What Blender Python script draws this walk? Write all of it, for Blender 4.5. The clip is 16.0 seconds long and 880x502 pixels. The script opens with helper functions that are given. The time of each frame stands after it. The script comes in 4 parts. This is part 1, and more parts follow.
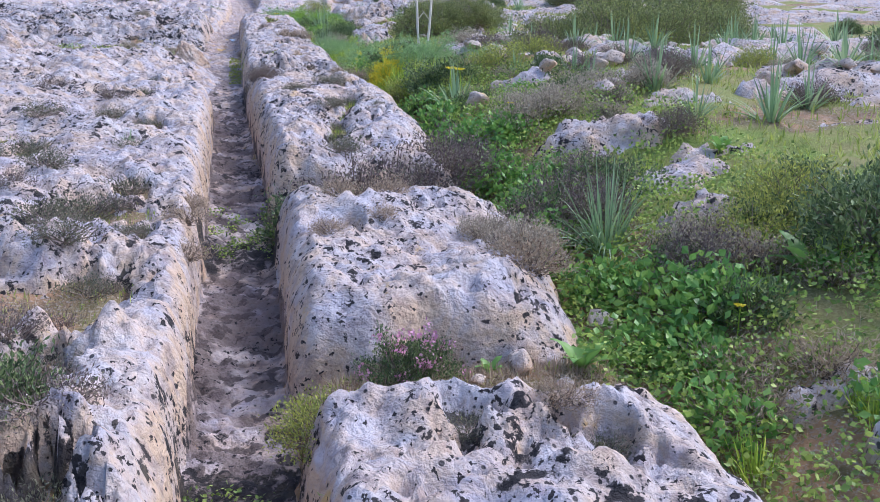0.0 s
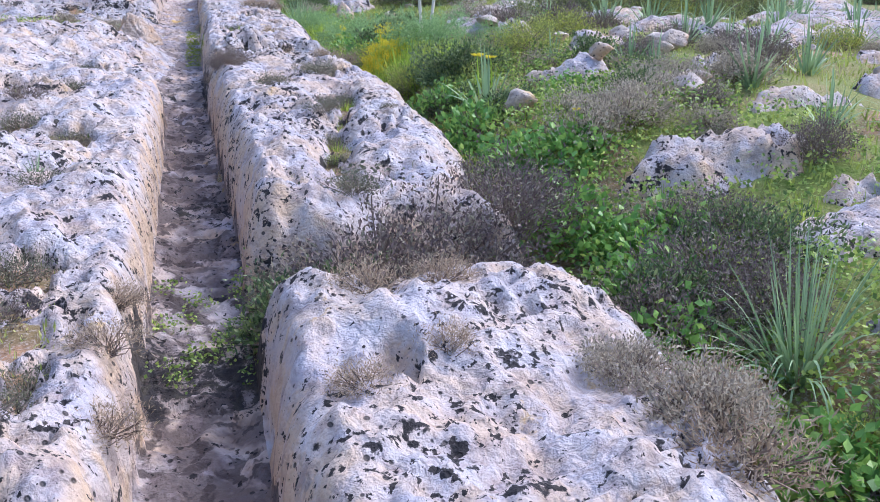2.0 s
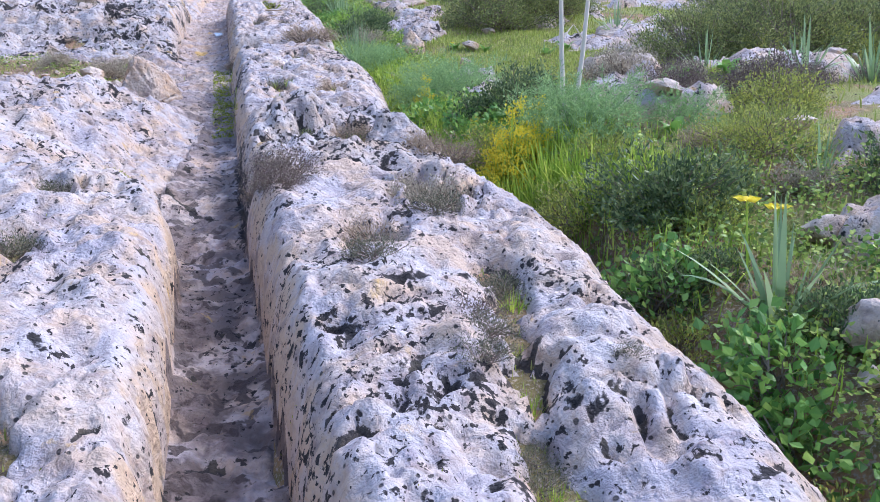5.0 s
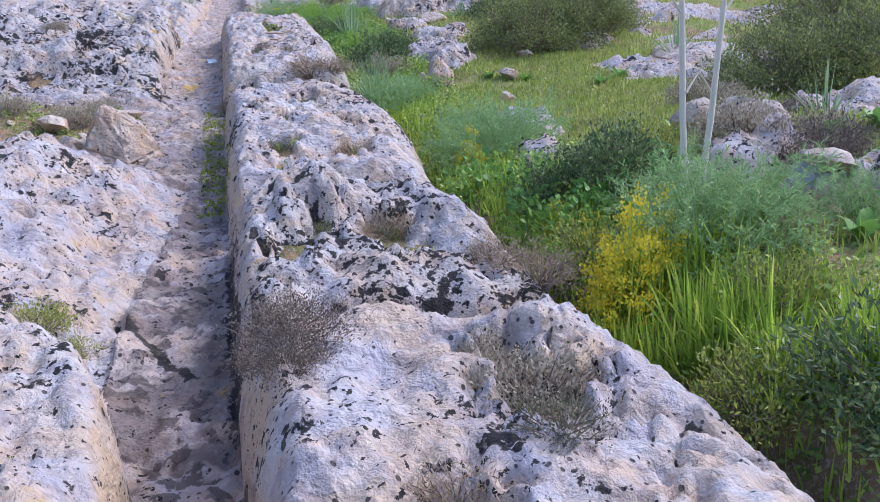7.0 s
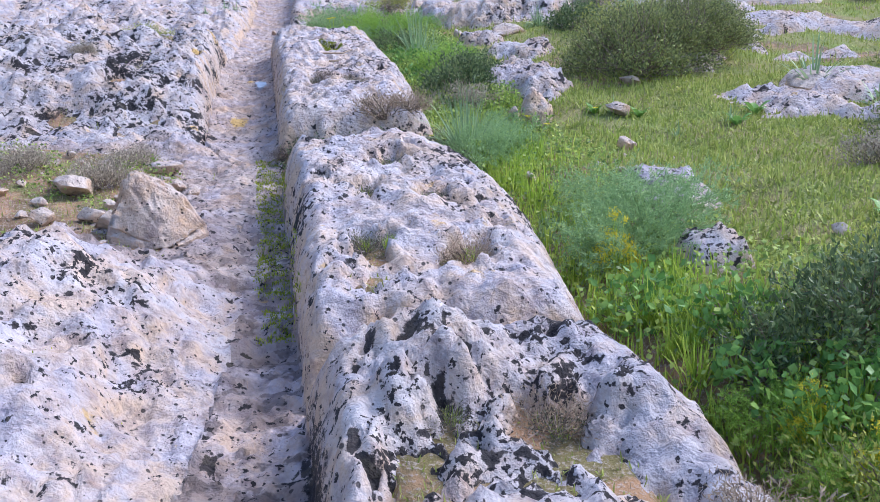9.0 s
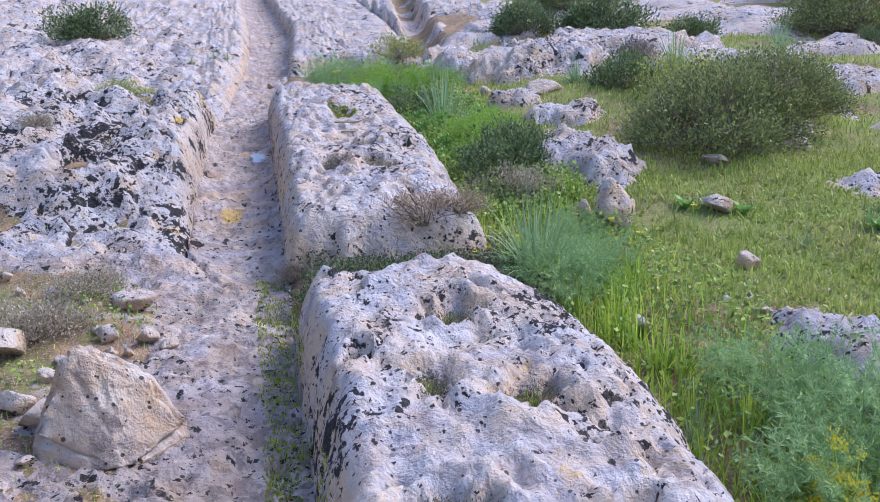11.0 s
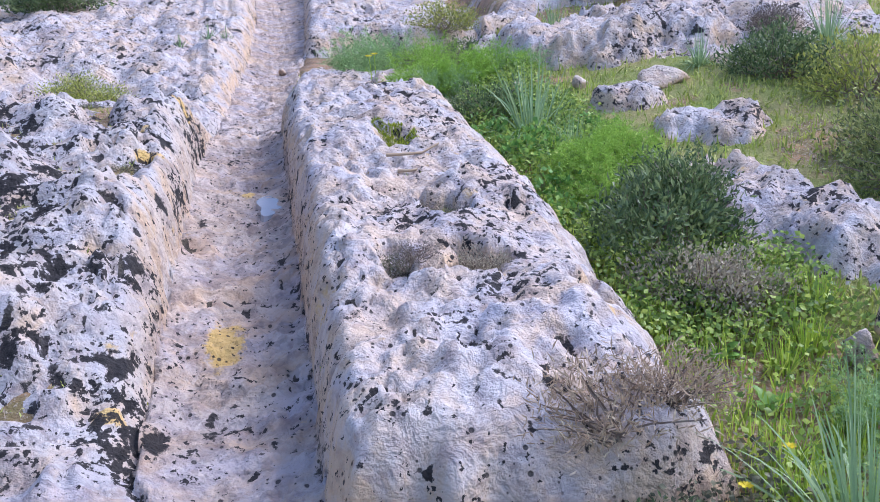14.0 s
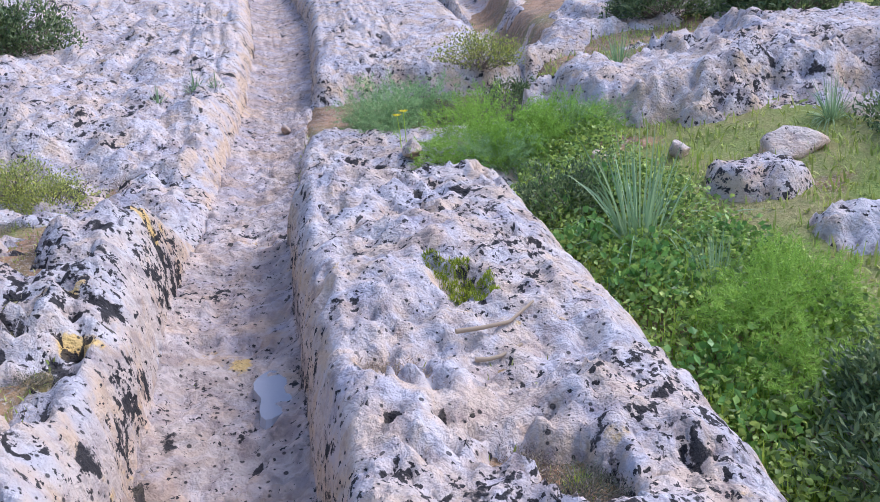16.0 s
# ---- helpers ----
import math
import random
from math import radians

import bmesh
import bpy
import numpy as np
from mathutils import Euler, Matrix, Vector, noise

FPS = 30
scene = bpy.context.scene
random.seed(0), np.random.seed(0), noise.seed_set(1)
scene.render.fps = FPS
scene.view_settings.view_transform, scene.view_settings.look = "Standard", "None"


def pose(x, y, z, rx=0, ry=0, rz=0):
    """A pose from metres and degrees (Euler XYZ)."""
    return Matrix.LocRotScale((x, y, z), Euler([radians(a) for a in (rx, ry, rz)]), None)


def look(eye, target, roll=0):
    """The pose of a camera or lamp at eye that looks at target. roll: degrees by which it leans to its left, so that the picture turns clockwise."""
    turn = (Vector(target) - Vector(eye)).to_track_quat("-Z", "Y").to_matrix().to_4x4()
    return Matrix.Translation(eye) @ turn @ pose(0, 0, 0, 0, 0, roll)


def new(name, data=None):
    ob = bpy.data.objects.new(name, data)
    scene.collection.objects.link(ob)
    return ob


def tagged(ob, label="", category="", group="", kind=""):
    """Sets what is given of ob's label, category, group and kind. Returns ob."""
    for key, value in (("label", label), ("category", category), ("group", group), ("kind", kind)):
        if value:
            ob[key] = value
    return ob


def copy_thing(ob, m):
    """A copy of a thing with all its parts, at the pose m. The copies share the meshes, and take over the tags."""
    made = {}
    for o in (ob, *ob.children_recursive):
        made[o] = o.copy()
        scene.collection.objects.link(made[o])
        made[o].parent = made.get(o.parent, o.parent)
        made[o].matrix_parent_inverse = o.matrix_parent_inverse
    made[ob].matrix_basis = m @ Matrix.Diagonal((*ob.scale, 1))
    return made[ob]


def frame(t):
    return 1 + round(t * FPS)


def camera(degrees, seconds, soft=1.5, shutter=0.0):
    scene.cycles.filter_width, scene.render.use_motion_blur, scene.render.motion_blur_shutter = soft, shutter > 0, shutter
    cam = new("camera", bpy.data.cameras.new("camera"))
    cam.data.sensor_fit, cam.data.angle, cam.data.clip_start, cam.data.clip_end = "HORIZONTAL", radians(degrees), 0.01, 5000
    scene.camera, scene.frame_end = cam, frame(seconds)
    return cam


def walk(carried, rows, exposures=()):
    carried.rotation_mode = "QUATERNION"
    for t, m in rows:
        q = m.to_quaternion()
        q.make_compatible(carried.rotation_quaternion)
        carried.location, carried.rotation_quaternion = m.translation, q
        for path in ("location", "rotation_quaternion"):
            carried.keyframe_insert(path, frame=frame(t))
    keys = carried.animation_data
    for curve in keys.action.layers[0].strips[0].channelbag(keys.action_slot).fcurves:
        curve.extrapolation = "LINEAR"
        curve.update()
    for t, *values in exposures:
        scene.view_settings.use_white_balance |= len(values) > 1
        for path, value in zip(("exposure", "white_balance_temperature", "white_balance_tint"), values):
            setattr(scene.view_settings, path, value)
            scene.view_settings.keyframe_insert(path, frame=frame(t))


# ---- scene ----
cam = camera(51.7, 16.0, soft=0.9)
PATH = [
    (0, (0.11, -0.054, 1.305), (0.544, 1.875, 1.007), 0.3),
    (0.5, (0.091, 0.379, 1.302), (0.551, 2.297, 0.974), 0.4),
    (1, (0.094, 0.814, 1.399), (0.573, 2.719, 1.026), 0.4),
    (1.5, (0.1, 1.316, 1.48), (0.584, 3.22, 1.11), 0.3),
    (2, (0.135, 1.787, 1.523), (0.642, 3.685, 1.154), 0.3),
    (2.5, (0.144, 2.247, 1.655), (0.666, 4.143, 1.292), 0.4),
    (3, (0.13, 2.724, 1.703), (0.664, 4.62, 1.352), 0.5),
    (3.5, (0.133, 3.202, 1.747), (0.674, 5.094, 1.389), 0.7),
    (4, (0.196, 3.716, 1.891), (0.673, 5.624, 1.526), 0.7),
    (4.5, (0.165, 4.138, 1.96), (0.622, 6.047, 1.581), 0.4),
    (4.7, (0.139, 4.329, 2.019), (0.594, 6.238, 1.634), 0.3),
    (6.8, (0.215, 6.039, 2.338), (0.663, 7.952, 1.963), -0.7),
    (7, (0.237, 6.207, 2.375), (0.68, 8.12, 1.996), -0.9),
    (7.5, (0.211, 6.568, 2.467), (0.551, 8.498, 2.066), -1.1),
    (8, (0.147, 6.974, 2.561), (0.488, 8.904, 2.16), -1.0),
    (8.2, (0.14, 7.096, 2.616), (0.486, 9.025, 2.215), -0.9),
    (10.3, (0.125, 8.811, 2.846), (0.512, 10.733, 2.45), -0.9),
    (10.5, (0.117, 8.969, 2.909), (0.504, 10.891, 2.512), -0.7),
    (11, (0.077, 9.317, 3.013), (0.474, 11.249, 2.681), -0.7),
    (11.5, (0.112, 9.639, 3.031), (0.519, 11.576, 2.742), -1.1),
    (12, (0.133, 9.977, 3.078), (0.532, 11.913, 2.774), -1.0),
    (12.5, (0.098, 10.471, 3.135), (0.463, 12.39, 2.706), -1.4),
    (13, (0.093, 10.89, 3.205), (0.456, 12.809, 2.777), -1.8),
    (13.5, (0.12, 11.398, 3.304), (0.485, 13.32, 2.886), -1.8),
    (14, (0.129, 11.89, 3.327), (0.493, 13.81, 2.897), -1.5),
    (14.5, (0.147, 12.35, 3.409), (0.512, 14.263, 2.952), -1.8),
    (15, (0.206, 12.835, 3.503), (0.57, 14.75, 3.055), -2.0),
    (15.5, (0.196, 13.245, 3.557), (0.556, 15.165, 3.127), -2.4),
    (16, (0.195, 13.633, 3.681), (0.544, 15.554, 3.249), -3.1),
]
# The walk starts low on the slope and follows the left one of two cart ruts uphill.
STOPS = [(0.0, 0.34), (0.5, 0.29), (1.0, 0.56), (1.5, 0.64), (2.0, 0.59), (2.5, 0.54), (3.0, 0.47), (3.5, 0.44), (4.0, 0.62), (4.7, 0.59), (6.8, 0.29), (7.0, 0.29), (7.5, 0.44), (8.2, 0.54), (10.3, 0.34), (11.0, 0.34), (11.4, -0.21), (11.8, -0.21), (12.2, 0.04),
         (12.5, 0.54), (13.0, 0.74), (13.5, 0.50), (14.0, 0.49), (15.0, 0.49), (15.5, 0.44), (16.0, 0.36)]
EXPOSURES = [(t, stops + 0.36, 5480, 16) for t, stops in STOPS]
walk(cam, [(t, look(eye, target, roll)) for t, eye, target, roll in PATH], EXPOSURES)

# ---- light: a bright hazy sky, soft sun ----
world = bpy.data.worlds.new("world")
scene.world = world
world.use_nodes = True
wn, wl = world.node_tree.nodes, world.node_tree.links
wn.clear()
sky = wn.new("ShaderNodeTexSky")
sky.sky_type, sky.sun_disc = "NISHITA", False
SUN_EL, SUN_AZ = 50.0, 80.0  # degrees up; degrees clockwise from +y
sky.sun_elevation, sky.sun_rotation = radians(SUN_EL), radians(SUN_AZ)
sky.air_density, sky.dust_density, sky.ozone_density = 1.0, 2.5, 1.0
bg = wn.new("ShaderNodeBackground")
bg.inputs["Strength"].default_value = 0.15
out = wn.new("ShaderNodeOutputWorld")
wl.new(sky.outputs[0], bg.inputs[0])
wl.new(bg.outputs[0], out.inputs[0])
lamp = bpy.data.lights.new("sun", "SUN")
lamp.energy, lamp.angle, lamp.color = 1.5, radians(26), (1.0, 0.93, 0.84)
away = Vector((math.sin(radians(SUN_AZ)) * math.cos(radians(SUN_EL)), math.cos(radians(SUN_AZ)) * math.cos(radians(SUN_EL)), math.sin(radians(SUN_EL))))
new("sun", lamp).matrix_world = look(away * 50, (0, 0, 0))


# ---- materials ----
def ramp(nt, fac, stops):
    n = nt.nodes.new("ShaderNodeValToRGB")
    e = n.color_ramp.elements
    while len(e) < len(stops):
        e.new(0.5)
    for el, (p, c) in zip(e, stops):
        el.position = p
        el.color = (*c, 1) if isinstance(c, tuple) else (c, c, c, 1)
    nt.links.new(fac, n.inputs[0])
    return n.outputs[0]


def tex_noise(nt, vec, scale, detail=4.0, rough=0.55, distortion=0.0):
    n = nt.nodes.new("ShaderNodeTexNoise")
    n.inputs["Scale"].default_value, n.inputs["Detail"].default_value = scale, detail
    n.inputs["Roughness"].default_value, n.inputs["Distortion"].default_value = rough, distortion
    nt.links.new(vec, n.inputs["Vector"])
    return n.outputs["Fac"]


def blend(nt, fac, a, b, mode="MIX"):
    n = nt.nodes.new("ShaderNodeMix")
    n.data_type, n.blend_type = "RGBA", mode
    for sock, v in ((n.inputs[0], fac), (n.inputs[6], a), (n.inputs[7], b)):
        if isinstance(v, tuple):
            sock.default_value = (*v, 1)
        elif isinstance(v, (int, float)):
            sock.default_value = v
        else:
            nt.links.new(v, sock)
    return n.outputs[2]


def maths(nt, op, a, b=0.0):
    n = nt.nodes.new("ShaderNodeMath")
    n.operation = op
    n.use_clamp = op in ("MULTIPLY", "ADD", "SUBTRACT")
    for sock, v in ((n.inputs[0], a), (n.inputs[1], b)):
        if isinstance(v, (int, float)):
            sock.default_value = v
        else:
            nt.links.new(v, sock)
    return n.outputs[0]


def material(name):
    m = bpy.data.materials.new(name)
    m.use_nodes = True
    nt = m.node_tree
    return m, nt, nt.nodes["Principled BSDF"]


def place(nt):
    return nt.nodes.new("ShaderNodeNewGeometry").outputs["Position"]


def relief(nt, b, parts, distance):
    """Fine relief from (height, weight) pairs."""
    total = None
    for h, w in parts:
        x = maths(nt, "MULTIPLY", h, w)
        total = x if total is None else maths(nt, "ADD", total, x)
    n = nt.nodes.new("ShaderNodeBump")
    n.inputs["Strength"].default_value, n.inputs["Distance"].default_value = 0.9, distance
    nt.links.new(total, n.inputs["Height"])
    nt.links.new(n.outputs[0], b.inputs["Normal"])


def limestone(name, pale, grey, tan, black_at, tan_at, dirt=None):
    """Weathered limestone: pale and grey crust, tan where the crust is worn or the face is steep, black and ochre lichen."""
    m, nt, b = material(name)
    p = place(nt)
    up = nt.nodes.new("ShaderNodeSeparateXYZ")
    nt.links.new(nt.nodes.new("ShaderNodeNewGeometry").outputs["Normal"], up.inputs[0])
    big = tex_noise(nt, p, 2.2, 6, 0.6, 0.4)
    mid = tex_noise(nt, p, 11.0, 5, 0.62, 0.6)
    fine = tex_noise(nt, p, 55.0, 4, 0.65)
    tiny = tex_noise(nt, p, 190.0, 3, 0.6)
    col = blend(nt, ramp(nt, big, [(0.38, 0.0), (0.62, 1.0)]), pale, grey)
    col = blend(nt, ramp(nt, mid, [(0.45, 0.0), (0.68, 0.6)]), col, tuple(min(1, c * 1.08) for c in pale))
    steep = ramp(nt, up.outputs[2], [(0.25, 1.0), (0.75, 0.0)])
    tanfac = maths(nt, "MULTIPLY", ramp(nt, tex_noise(nt, p, 5.0, 5, 0.65, 0.5), [(tan_at, 0.0), (tan_at + 0.2, 1.0)]), 0.75)
    tanfac = maths(nt, "ADD", tanfac, maths(nt, "MULTIPLY", steep, maths(nt, "ADD", maths(nt, "MULTIPLY", mid, 0.9), 0.12)))
    col = blend(nt, tanfac, col, tan)
    if dirt:
        along = nt.nodes.new("ShaderNodeSeparateXYZ")
        nt.links.new(p, along.inputs[0])
        less = ramp(nt, maths(nt, "DIVIDE", along.outputs[1], 20.0), [(0.40, 1.0), (0.72, 0.30)])
        dn = tex_noise(nt, p, 3.4, 4, 0.6, 0.4)
        col = blend(nt, maths(nt, "MULTIPLY", ramp(nt, dn, [(0.40, 0.0), (0.50, 0.85)]), less), col, dirt)
        d2 = tex_noise(nt, p, 12.0, 3, 0.55, 0.3)
        col = blend(nt, maths(nt, "MULTIPLY", ramp(nt, d2, [(0.53, 0.0), (0.58, 0.85)]), less), col, tuple(c * 0.6 for c in dirt))
    # brown stains and a finer mottling
    col = blend(nt, ramp(nt, tex_noise(nt, p, 6.5, 6, 0.7, 0.6), [(0.54, 0.0), (0.64, 0.6)]), col, (0.27, 0.215, 0.205))
    mott = ramp(nt, tex_noise(nt, p, 15.0, 4, 0.62, 0.4), [(0.34, (0.80, 0.77, 0.80)), (0.48, (1.0, 1.0, 1.0)), (0.66, (1.06, 1.05, 1.06))])
    col = blend(nt, 1.0, col, mott, "MULTIPLY")
    # ochre lichen
    och = tex_noise(nt, p, 4.1, 6, 0.7, 0.3)
    col = blend(nt, ramp(nt, och, [(0.63, 0.0), (0.70, 0.75)]), col, (0.58, 0.38, 0.12))
    spots = nt.nodes.new("ShaderNodeAttribute")
    spots.attribute_name = "ochre"
    grown = maths(nt, "ADD", maths(nt, "MULTIPLY", spots.outputs["Fac"], 0.6), maths(nt, "MULTIPLY", tex_noise(nt, p, 16.0, 5, 0.7), 0.7))
    col = blend(nt, ramp(nt, grown, [(0.66, 0.0), (0.76, 0.8)]), col, (0.66, 0.44, 0.12))
    # greyish speckle
    col = blend(nt, ramp(nt, fine, [(0.30, 0.3), (0.38, 0.0)]), col, tuple(c * 0.5 for c in grey))
    # black lichen in ragged patches, thick in some zones and absent in others, and pinholes
    zone = maths(nt, "MULTIPLY", ramp(nt, tex_noise(nt, p, 1.9, 5, 0.62, 0.5), [(0.38, 0.0), (0.66, 1.0)]), black_at)
    for scale, least, detail in ((7.0, 0.700, 5.0), (16.0, 0.690, 4.0), (36.0, 0.685, 3.0)):
        grain = maths(nt, "ADD", tex_noise(nt, p, scale, detail, 0.60, 0.15), maths(nt, "MULTIPLY", zone, 0.20))
        col = blend(nt, ramp(nt, grain, [(least, 0.0), (least + 0.012, 0.7), (least + 0.03, 0.97)]), col, (0.024, 0.022, 0.024))
    hole = nt.nodes.new("ShaderNodeTexVoronoi")
    hole.inputs["Scale"].default_value = 38.0
    nt.links.new(p, hole.inputs["Vector"])
    sep = nt.nodes.new("ShaderNodeSeparateColor")
    nt.links.new(hole.outputs["Color"], sep.inputs[0])
    wide = maths(nt, "MULTIPLY", maths(nt, "POWER", sep.outputs[0], 2.5), 0.36)
    pit = ramp(nt, maths(nt, "SUBTRACT", wide, hole.outputs["Distance"]), [(0.0, 0.0), (0.10, 1.0)])
    col = blend(nt, maths(nt, "MULTIPLY", pit, 0.85), col, (0.04, 0.035, 0.036))
    # near-black in pits and hollows: caught humus plus their shade, painted into the colour
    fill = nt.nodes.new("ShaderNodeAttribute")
    fill.attribute_name = "humus_shade"
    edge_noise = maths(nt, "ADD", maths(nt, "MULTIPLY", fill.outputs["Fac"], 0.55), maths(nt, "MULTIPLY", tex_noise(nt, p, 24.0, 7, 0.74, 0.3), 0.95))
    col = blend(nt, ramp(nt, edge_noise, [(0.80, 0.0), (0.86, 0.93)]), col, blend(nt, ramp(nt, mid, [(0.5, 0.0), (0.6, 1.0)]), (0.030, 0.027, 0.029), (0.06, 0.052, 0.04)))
    nt.links.new(col, b.inputs["Base Color"])
    b.inputs["Roughness"].default_value = 0.9
    b.inputs["Specular IOR Level"].default_value = 0.25
    relief(nt, b, [(mid, 0.48), (fine, 0.20), (tiny, 0.05), (maths(nt, "SUBTRACT", 1.0, pit), 0.16), (tex_noise(nt, p, 24.0, 3, 0.5), 0.30)], 0.07)
    return m


PALE, GREY, TAN = (0.57, 0.53, 0.53), (0.42, 0.395, 0.44), (0.58, 0.43, 0.30)
ROCK = limestone("limestone", PALE, GREY, TAN, 0.66, 0.41)
ROCK_FLOOR = limestone("worn_limestone", (0.60, 0.51, 0.45), (0.45, 0.41, 0.45), (0.58, 0.41, 0.27), 0.45, 0.44, dirt=(0.14, 0.108, 0.10))
ROCK_DARK = limestone("lichened_limestone", (0.53, 0.495, 0.49), (0.39, 0.37, 0.40), (0.55, 0.41, 0.29), 1.0, 0.46)
STONE = limestone("broken_limestone", (0.62, 0.53, 0.45), (0.52, 0.45, 0.41), (0.60, 0.41, 0.26), 0.08, 0.48)


def earth():
    m, nt, b = material("earth")
    p = place(nt)
    a, c, d = tex_noise(nt, p, 1.3, 6, 0.6, 0.4), tex_noise(nt, p, 14.0, 6, 0.7), tex_noise(nt, p, 70.0, 4, 0.7)
    col = blend(nt, ramp(nt, c, [(0.35, 0.0), (0.65, 1.0)]), (0.16, 0.10, 0.06), (0.34, 0.22, 0.135))
    col = blend(nt, ramp(nt, a, [(0.40, 0.0), (0.60, 0.6)]), col, (0.17, 0.18, 0.06))
    col = blend(nt, ramp(nt, tex_noise(nt, p, 5.0, 5, 0.6), [(0.50, 0.0), (0.62, 0.75)]), col, (0.46, 0.27, 0.155))
    col = blend(nt, ramp(nt, d, [(0.52, 0.0), (0.62, 0.8)]), col, (0.42, 0.36, 0.31))
    cover = nt.nodes.new("ShaderNodeAttribute")
    cover.attribute_name = "turf"
    tf = maths(nt, "ADD", maths(nt, "MULTIPLY", cover.outputs["Fac"], 0.7), maths(nt, "MULTIPLY", c, 0.45))
    col = blend(nt, ramp(nt, tf, [(0.50, 0.0), (0.68, 0.95)]), col, blend(nt, ramp(nt, d, [(0.35, 0.0), (0.65, 1.0)]), blend(nt, ramp(nt, tex_noise(nt, p, 2.6, 5, 0.65, 0.5), [(0.40, 0.0), (0.62, 1.0)]), (0.13, 0.20, 0.04), (0.24, 0.20, 0.085)), blend(nt, ramp(nt, a, [(0.4, 0.0), (0.6, 1.0)]), (0.27, 0.34, 0.08), (0.36, 0.32, 0.15))))
    nt.links.new(col, b.inputs["Base Color"])
    b.inputs["Roughness"].default_value = 0.95
    b.inputs["Specular IOR Level"].default_value = 0.15
    relief(nt, b, [(c, 0.6), (d, 0.4)], 0.03)
    return m


EARTH = earth()


def leafy(name, stops, rough=0.6, trans=0.25):
    """Leaves whose tone differs from one to the next."""
    m, nt, b = material(name)
    g = nt.nodes.new("ShaderNodeNewGeometry")
    n = tex_noise(nt, g.outputs["Position"], 6.0, 3)
    f = maths(nt, "ADD", maths(nt, "MULTIPLY", g.outputs["Random Per Island"], 0.75), maths(nt, "MULTIPLY", n, 0.25))
    col = ramp(nt, f, [(i / (len(stops) - 1), c) for i, c in enumerate(stops)])
    nt.links.new(col, b.inputs["Base Color"])
    b.inputs["Roughness"].default_value = rough
    b.inputs["Specular IOR Level"].default_value = 0.3
    t = nt.nodes.new("ShaderNodeBsdfTranslucent")
    nt.links.new(col, t.inputs[0])
    mix = nt.nodes.new("ShaderNodeMixShader")
    mix.inputs[0].default_value = trans
    nt.links.new(b.outputs[0], mix.inputs[1])
    nt.links.new(t.outputs[0], mix.inputs[2])
    nt.links.new(mix.outputs[0], nt.nodes["Material Output"].inputs[0])
    return m


LENTISK = leafy("lentisk_leaf", [(0.04, 0.068, 0.034), (0.13, 0.19, 0.075), (0.36, 0.42, 0.17)], 0.38)
OLIVE = leafy("olive_leaf", [(0.15, 0.18, 0.064), (0.36, 0.40, 0.10), (0.66, 0.64, 0.13)])
DUSKY = leafy("dusky_leaf", [(0.10, 0.07, 0.07), (0.22, 0.165, 0.15), (0.34, 0.32, 0.20)], 0.8, 0.1)
GREYLEAF = leafy("grey_leaf", [(0.22, 0.18, 0.14), (0.44, 0.38, 0.28), (0.66, 0.58, 0.44)], 0.75)
THYME = leafy("thyme_leaf", [(0.075, 0.08, 0.05), (0.17, 0.17, 0.11), (0.32, 0.31, 0.21)], 0.75)
DRY = leafy("dry_grass", [(0.270, 0.189, 0.135), (0.446, 0.338, 0.230), (0.567, 0.486, 0.351)], 0.85)
BLADE = leafy("blue_green_blade", [(0.166, 0.258, 0.129), (0.313, 0.442, 0.221), (0.515, 0.626, 0.350)], 0.5)
GRASS = leafy("grass_blade", [(0.11, 0.20, 0.03), (0.42, 0.58, 0.07), (0.76, 0.80, 0.17)], 0.5, 0.4)
TURF = leafy("turf_blade", [(0.18, 0.23, 0.05), (0.40, 0.47, 0.10), (0.60, 0.58, 0.21)], 0.6, 0.3)
FENNEL = leafy("fennel_thread", [(0.17, 0.28, 0.11), (0.31, 0.46, 0.19), (0.48, 0.64, 0.28)], 0.6, 0.35)
FENNEL_PALE = leafy("young_fennel_thread", [(0.188, 0.325, 0.044), (0.325, 0.500, 0.075), (0.450, 0.625, 0.112)], 0.6, 0.35)
BROAD = leafy("broad_leaf", [(0.09, 0.20, 0.05), (0.19, 0.37, 0.085), (0.42, 0.58, 0.13)], 0.4, 0.3)
HERB = leafy("herb_leaf", [(0.05, 0.095, 0.03), (0.28, 0.40, 0.09), (0.64, 0.72, 0.18)], 0.45, 0.35)
MOSS = leafy("moss", [(0.132, 0.189, 0.028), (0.302, 0.358, 0.038), (0.566, 0.584, 0.057)], 0.9, 0.2)
YELLOW = leafy("yellow_petal", [(0.74, 0.58, 0.03), (0.84, 0.70, 0.05), (0.90, 0.78, 0.09)], 0.6, 0.3)
PINK = leafy("pink_petal", [(0.550, 0.220, 0.360), (0.700, 0.340, 0.480), (0.780, 0.500, 0.600)], 0.6, 0.3)
TWIG = leafy("twig_bark", [(0.13, 0.095, 0.075), (0.24, 0.185, 0.15), (0.38, 0.32, 0.27)], 0.9, 0.0)
STALK = leafy("bleached_stalk", [(0.60, 0.52, 0.42), (0.70, 0.63, 0.53), (0.76, 0.70, 0.60)], 0.8, 0.0)


# ---- numeric noise for the relief of the land ----
def chance(ix, iy, s):
    with np.errstate(over="ignore"):
        h = ix.astype(np.int64).astype(np.uint32) * np.uint32(374761393) + iy.astype(np.int64).astype(np.uint32) * np.uint32(668265263) + np.uint32(s * 2246822519 % 4294967296)
        h = (h ^ (h >> np.uint32(13))) * np.uint32(1274126177)
        h = (h ^ (h >> np.uint32(16))) * np.uint32(2654435761)
    return ((h ^ (h >> np.uint32(15))) & np.uint32(0xFFFFFF)) / float(0x1000000)


